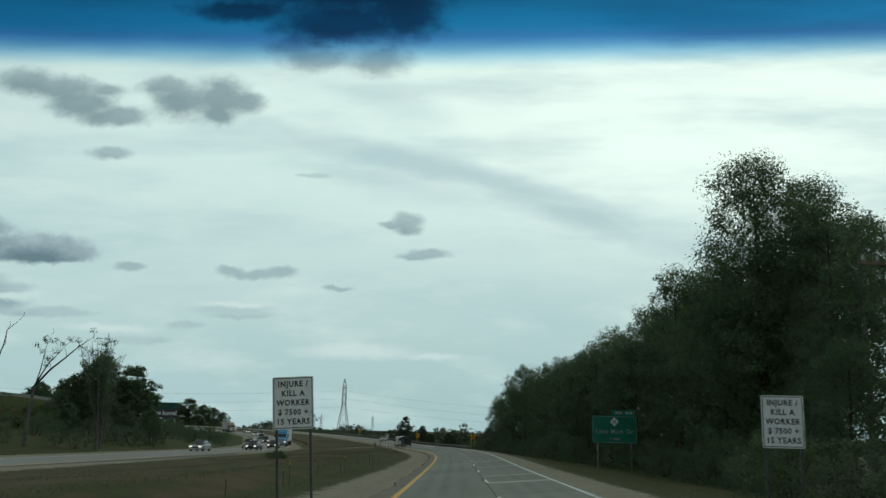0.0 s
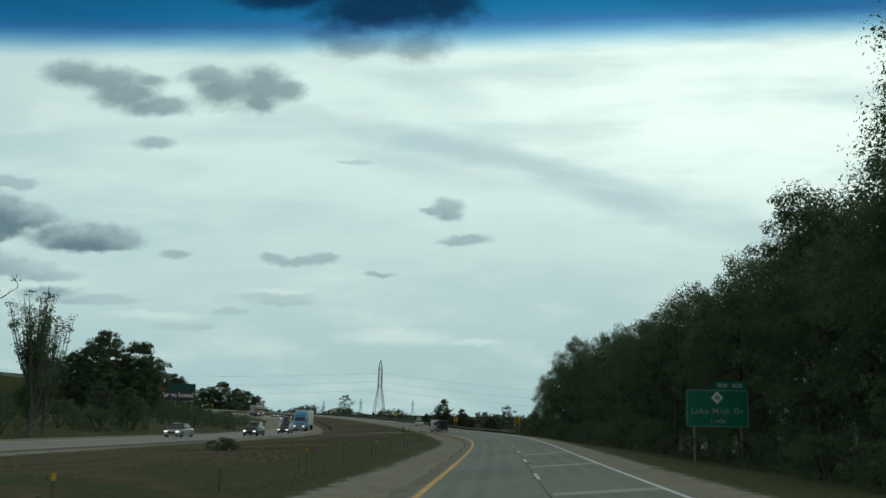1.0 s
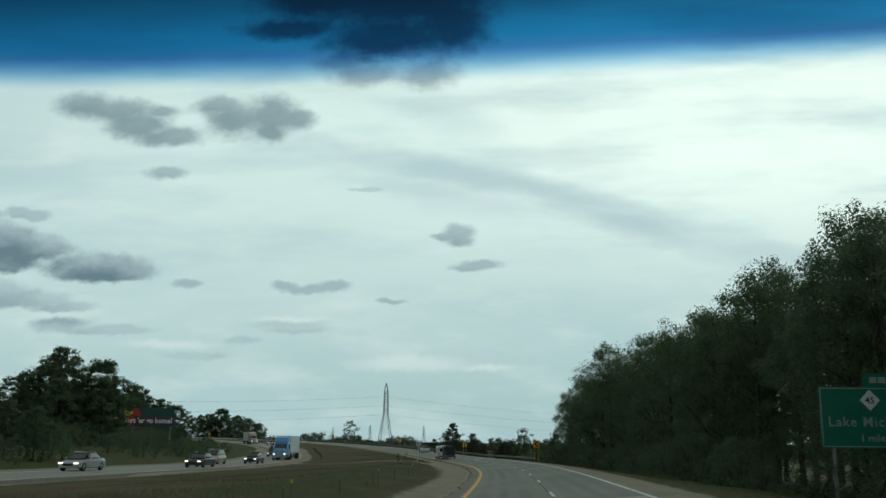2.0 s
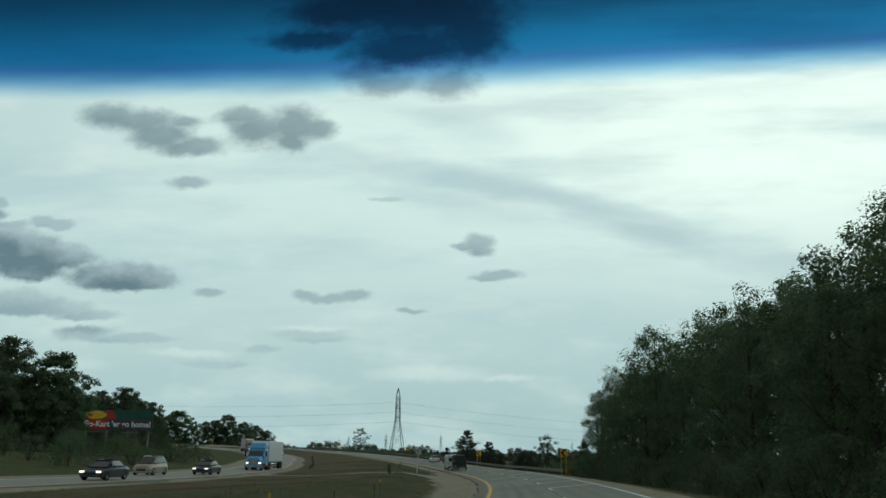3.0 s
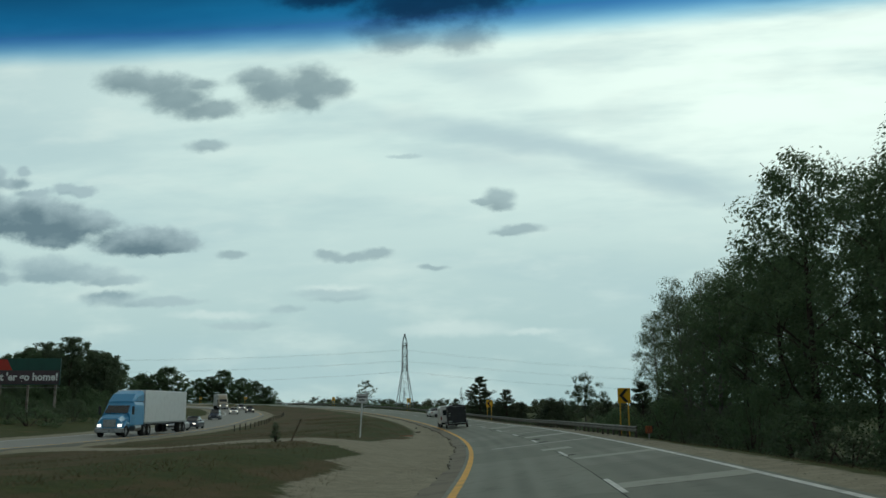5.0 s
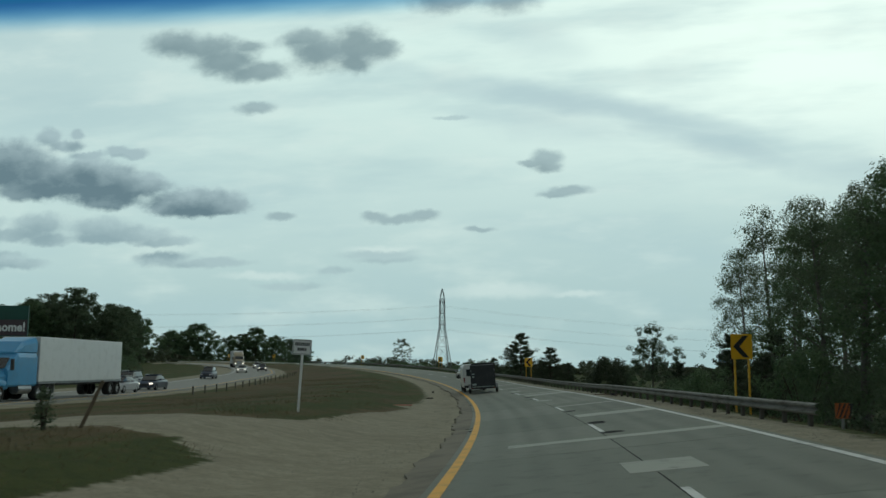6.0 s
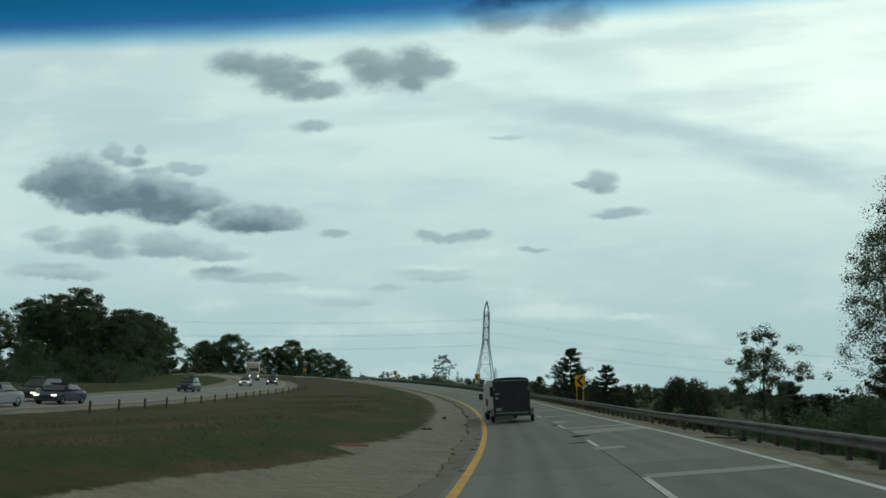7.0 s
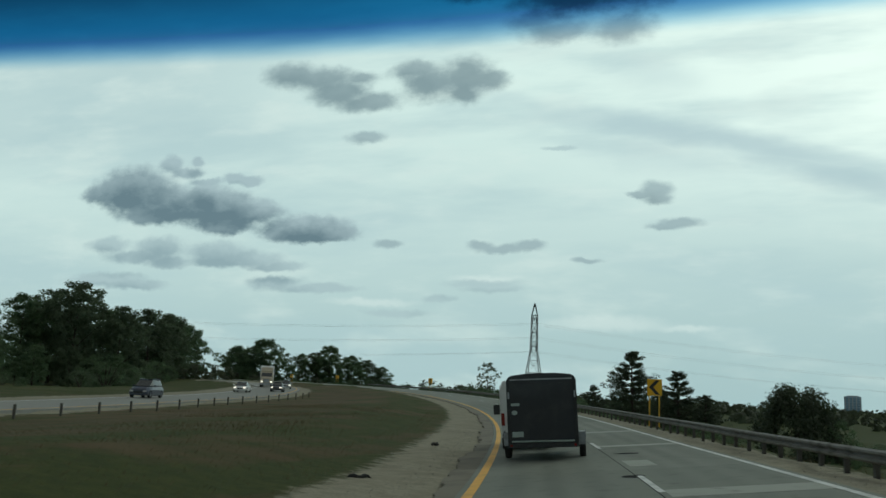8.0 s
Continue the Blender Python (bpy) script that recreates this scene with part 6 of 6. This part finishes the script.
def tow_van(m):
    ob = thing("tow_van", "white high-roofed van towing the black trailer", "van")
    part("body", loft([(0.0, 1.0, 0.42, 2.5, 0.88, 2.2), (0.2, 1.02, 0.38, 2.55, 0.9, 2.3), (3.6, 1.02, 0.38, 2.55, 0.9, 2.3), (4.5, 1.0, 0.4, 1.9, 0.85, 1.3), (5.4, 0.98, 0.42, 1.2, 0.8, 0.95), (5.7, 0.85, 0.5, 1.0, 0.7, 0.85)]), WHITE_CAR, ob)
    part("rear_window", boxed(-0.7, 0.7, -0.02, 0.03, 1.45, 2.1, bevel=0.01), GLASS, ob)
    part("bumper", boxed(-0.98, 0.98, -0.14, -0.01, 0.4, 0.62, bevel=0.03), BLACK_PLASTIC, ob)
    for x in (-1, 1):
        part("tail_light", boxed(x * 0.93 - 0.06, x * 0.93 + 0.06, -0.04, 0.04, 0.9, 1.35), RED_LENS, ob)
        part("mirror", boxed(x * 1.24 - 0.13, x * 1.24 + 0.13, 3.9, 4.1, 1.25, 1.65, bevel=0.03), BLACK_PLASTIC, ob)
        for y in (1.2, 4.7):
            add_wheel(ob, 0.36, 0.24, x * 0.9, y, 0.36)
    ob.matrix_basis = m


tow_van(frame_at(TOW_S + 6.1, -2.40, 0.004))
car("sedan", "white sedan far ahead in the nearer lane", "car", WHITE_CAR, frame_at(292, 1.4, 0.004), False, False, "traffic ahead")


# ---- debris on the shoulders ----
def tyre_debris(m, k=1.0):
    ob = thing("tyre_debris", "shredded black tyre tread lying on the gravel", "debris")
    bm = bmesh.new()
    r = np.random.default_rng(4)
    pts = [(-0.55 + 0.16 * i, 0.08 * math.sin(i * 1.3), 0.05 + 0.13 * abs(math.sin(i * 0.9))) for i in range(8)]
    tube(bm, pts, [0.05, 0.09, 0.1, 0.1, 0.09, 0.1, 0.08, 0.03], 6)
    part("tread", bm, RUBBER, ob)
    ob.matrix_basis = scaled(m, k)
    return ob


for s, lat, turn, k in ((230.5, -6.7, 20, 0.55), (245.6, -6.2, 70, 0.6), (211, 4.4, 60, 0.6)):
    tyre_debris(verge_at(s, lat, turn), k)
plank = thing("broken_plank", "broken reddish wooden plank lying on the shoulder", "debris")
part("plank", boxed(-0.8, 0.8, -0.09, 0.09, 0.0, 0.05, bevel=0.008), WOOD, plank)
plank.matrix_basis = verge_at(212.5, 4.3, 15) @ Matrix.Translation((0, 0, 0.01))
reflector = thing("fallen_reflector", "faded red plastic marker lying in the median grass", "debris")
part("marker", boxed(-0.6, 0.6, -0.06, 0.06, 0.03, 0.10, bevel=0.01), FADED_RED, reflector)
reflector.matrix_basis = verge_at(214.2, -8.2, 10)

# ---- concrete slabs of the near carriageway, with recessed joints and lighter repairs ----
r = np.random.default_rng(17)
joints = list(np.arange(-12, 330.1, 9.0))
for lane, (a, b) in enumerate(((-3.95, -0.075), (-0.045, 3.15))):
    for s0, s1 in zip(joints, joints[1:]):
        slab = part("slab", ribbon(s0 + 0.012, s1 - 0.012, a, b, -0.004 + 0.003 * r.random(), 0.25, 3.0), CONCRETE, road)
        places = slab.data.attributes.new("lane_place", "FLOAT", "POINT")
        rows = len(slab.data.vertices) // 4
        places.data.foreach_set("value", np.repeat([a, a, b, b], rows).astype(np.float32))
for s, long, a, b in ((190.6, 1.8, 0.05, 3.02), (179.8, 0.8, -2.6, 3.02), (200.4, 0.8, 0.05, 3.0), (219.6, 3.2, 0.08, 3.02), (224.4, 1.3, 0.08, 3.02), (241.4, 0.9, 0.1, 2.95), (209.6, 1.2, -0.2, 0.7), (232.0, 2.2, 0.1, 0.8),
                      (42.0, 1.5, 0.05, 3.0), (50.6, 1.0, 0.05, 3.0), (67.0, 1.2, 0.05, 3.0), (83.0, 1.2, 0.05, 3.0), (138.0, 1.2, 0.05, 3.0), (150.5, 1.4, 0.05, 3.0), (163.0, 1.2, 0.05, 2.9), (172.0, 1.8, -0.5, 0.8), (253.0, 1.2, 0.05, 3.0)):
    part("patch", ribbon(s, s + long, a, b, 0.0025, 0.02, 1.0), PATCH_NEAR, road, "lighter concrete repair")
for s, long, a, b in ((46.0, 0.9, -0.25, 0.15), (58.5, 0.5, -0.3, 0.2), (186.0, 1.3, -0.05, 0.6), (195.2, 0.9, -0.1, 0.45), (213.5, 0.5, -0.75, 0.0), (217.2, 1.3, -0.4, 0.4), (228.6, 0.8, -0.4, 0.15), (237.0, 0.7, 0.2, 1.0), (181.5, 0.8, -0.1, 0.55), (166.0, 0.7, -0.3, 0.4), (71.0, 0.6, -0.3, 0.3),
                      (188.6, 0.5, -3.98, -3.72), (190.2, 0.4, -4.1, -3.8), (205.5, 0.35, -4.0, -3.76), (214.4, 0.6, -4.12, -3.82), (216.8, 0.35, -4.0, -3.75), (221.0, 0.5, -4.1, -3.8), (225.3, 0.4, -4.05, -3.78), (44.0, 0.6, -4.1, -3.78), (31.0, 0.5, -4.05, -3.8)):
    bm = bmesh.new()
    ring = []
    for k in range(14):
        t = 2 * math.pi * k / 14
        q = 0.8 + 0.3 * r.random()
        x, y, z = road_place(s + long / 2 + 0.5 * long * q * math.cos(t), (a + b) / 2 + (b - a) / 2 * q * math.sin(t))
        ring.append(bm.verts.new((float(x), float(y), float(z) + 0.0045)))
    bm.faces.new(ring)
    bmesh.ops.recalc_face_normals(bm, faces=bm.faces)
    part("tar_repair", bm, TAR, road, "dark tar repair")
part("joint_seal", ribbon(-12, 330, -0.085, -0.035, -0.0085, 0.02, 3.0), TAR, road, "tarred centre joint")
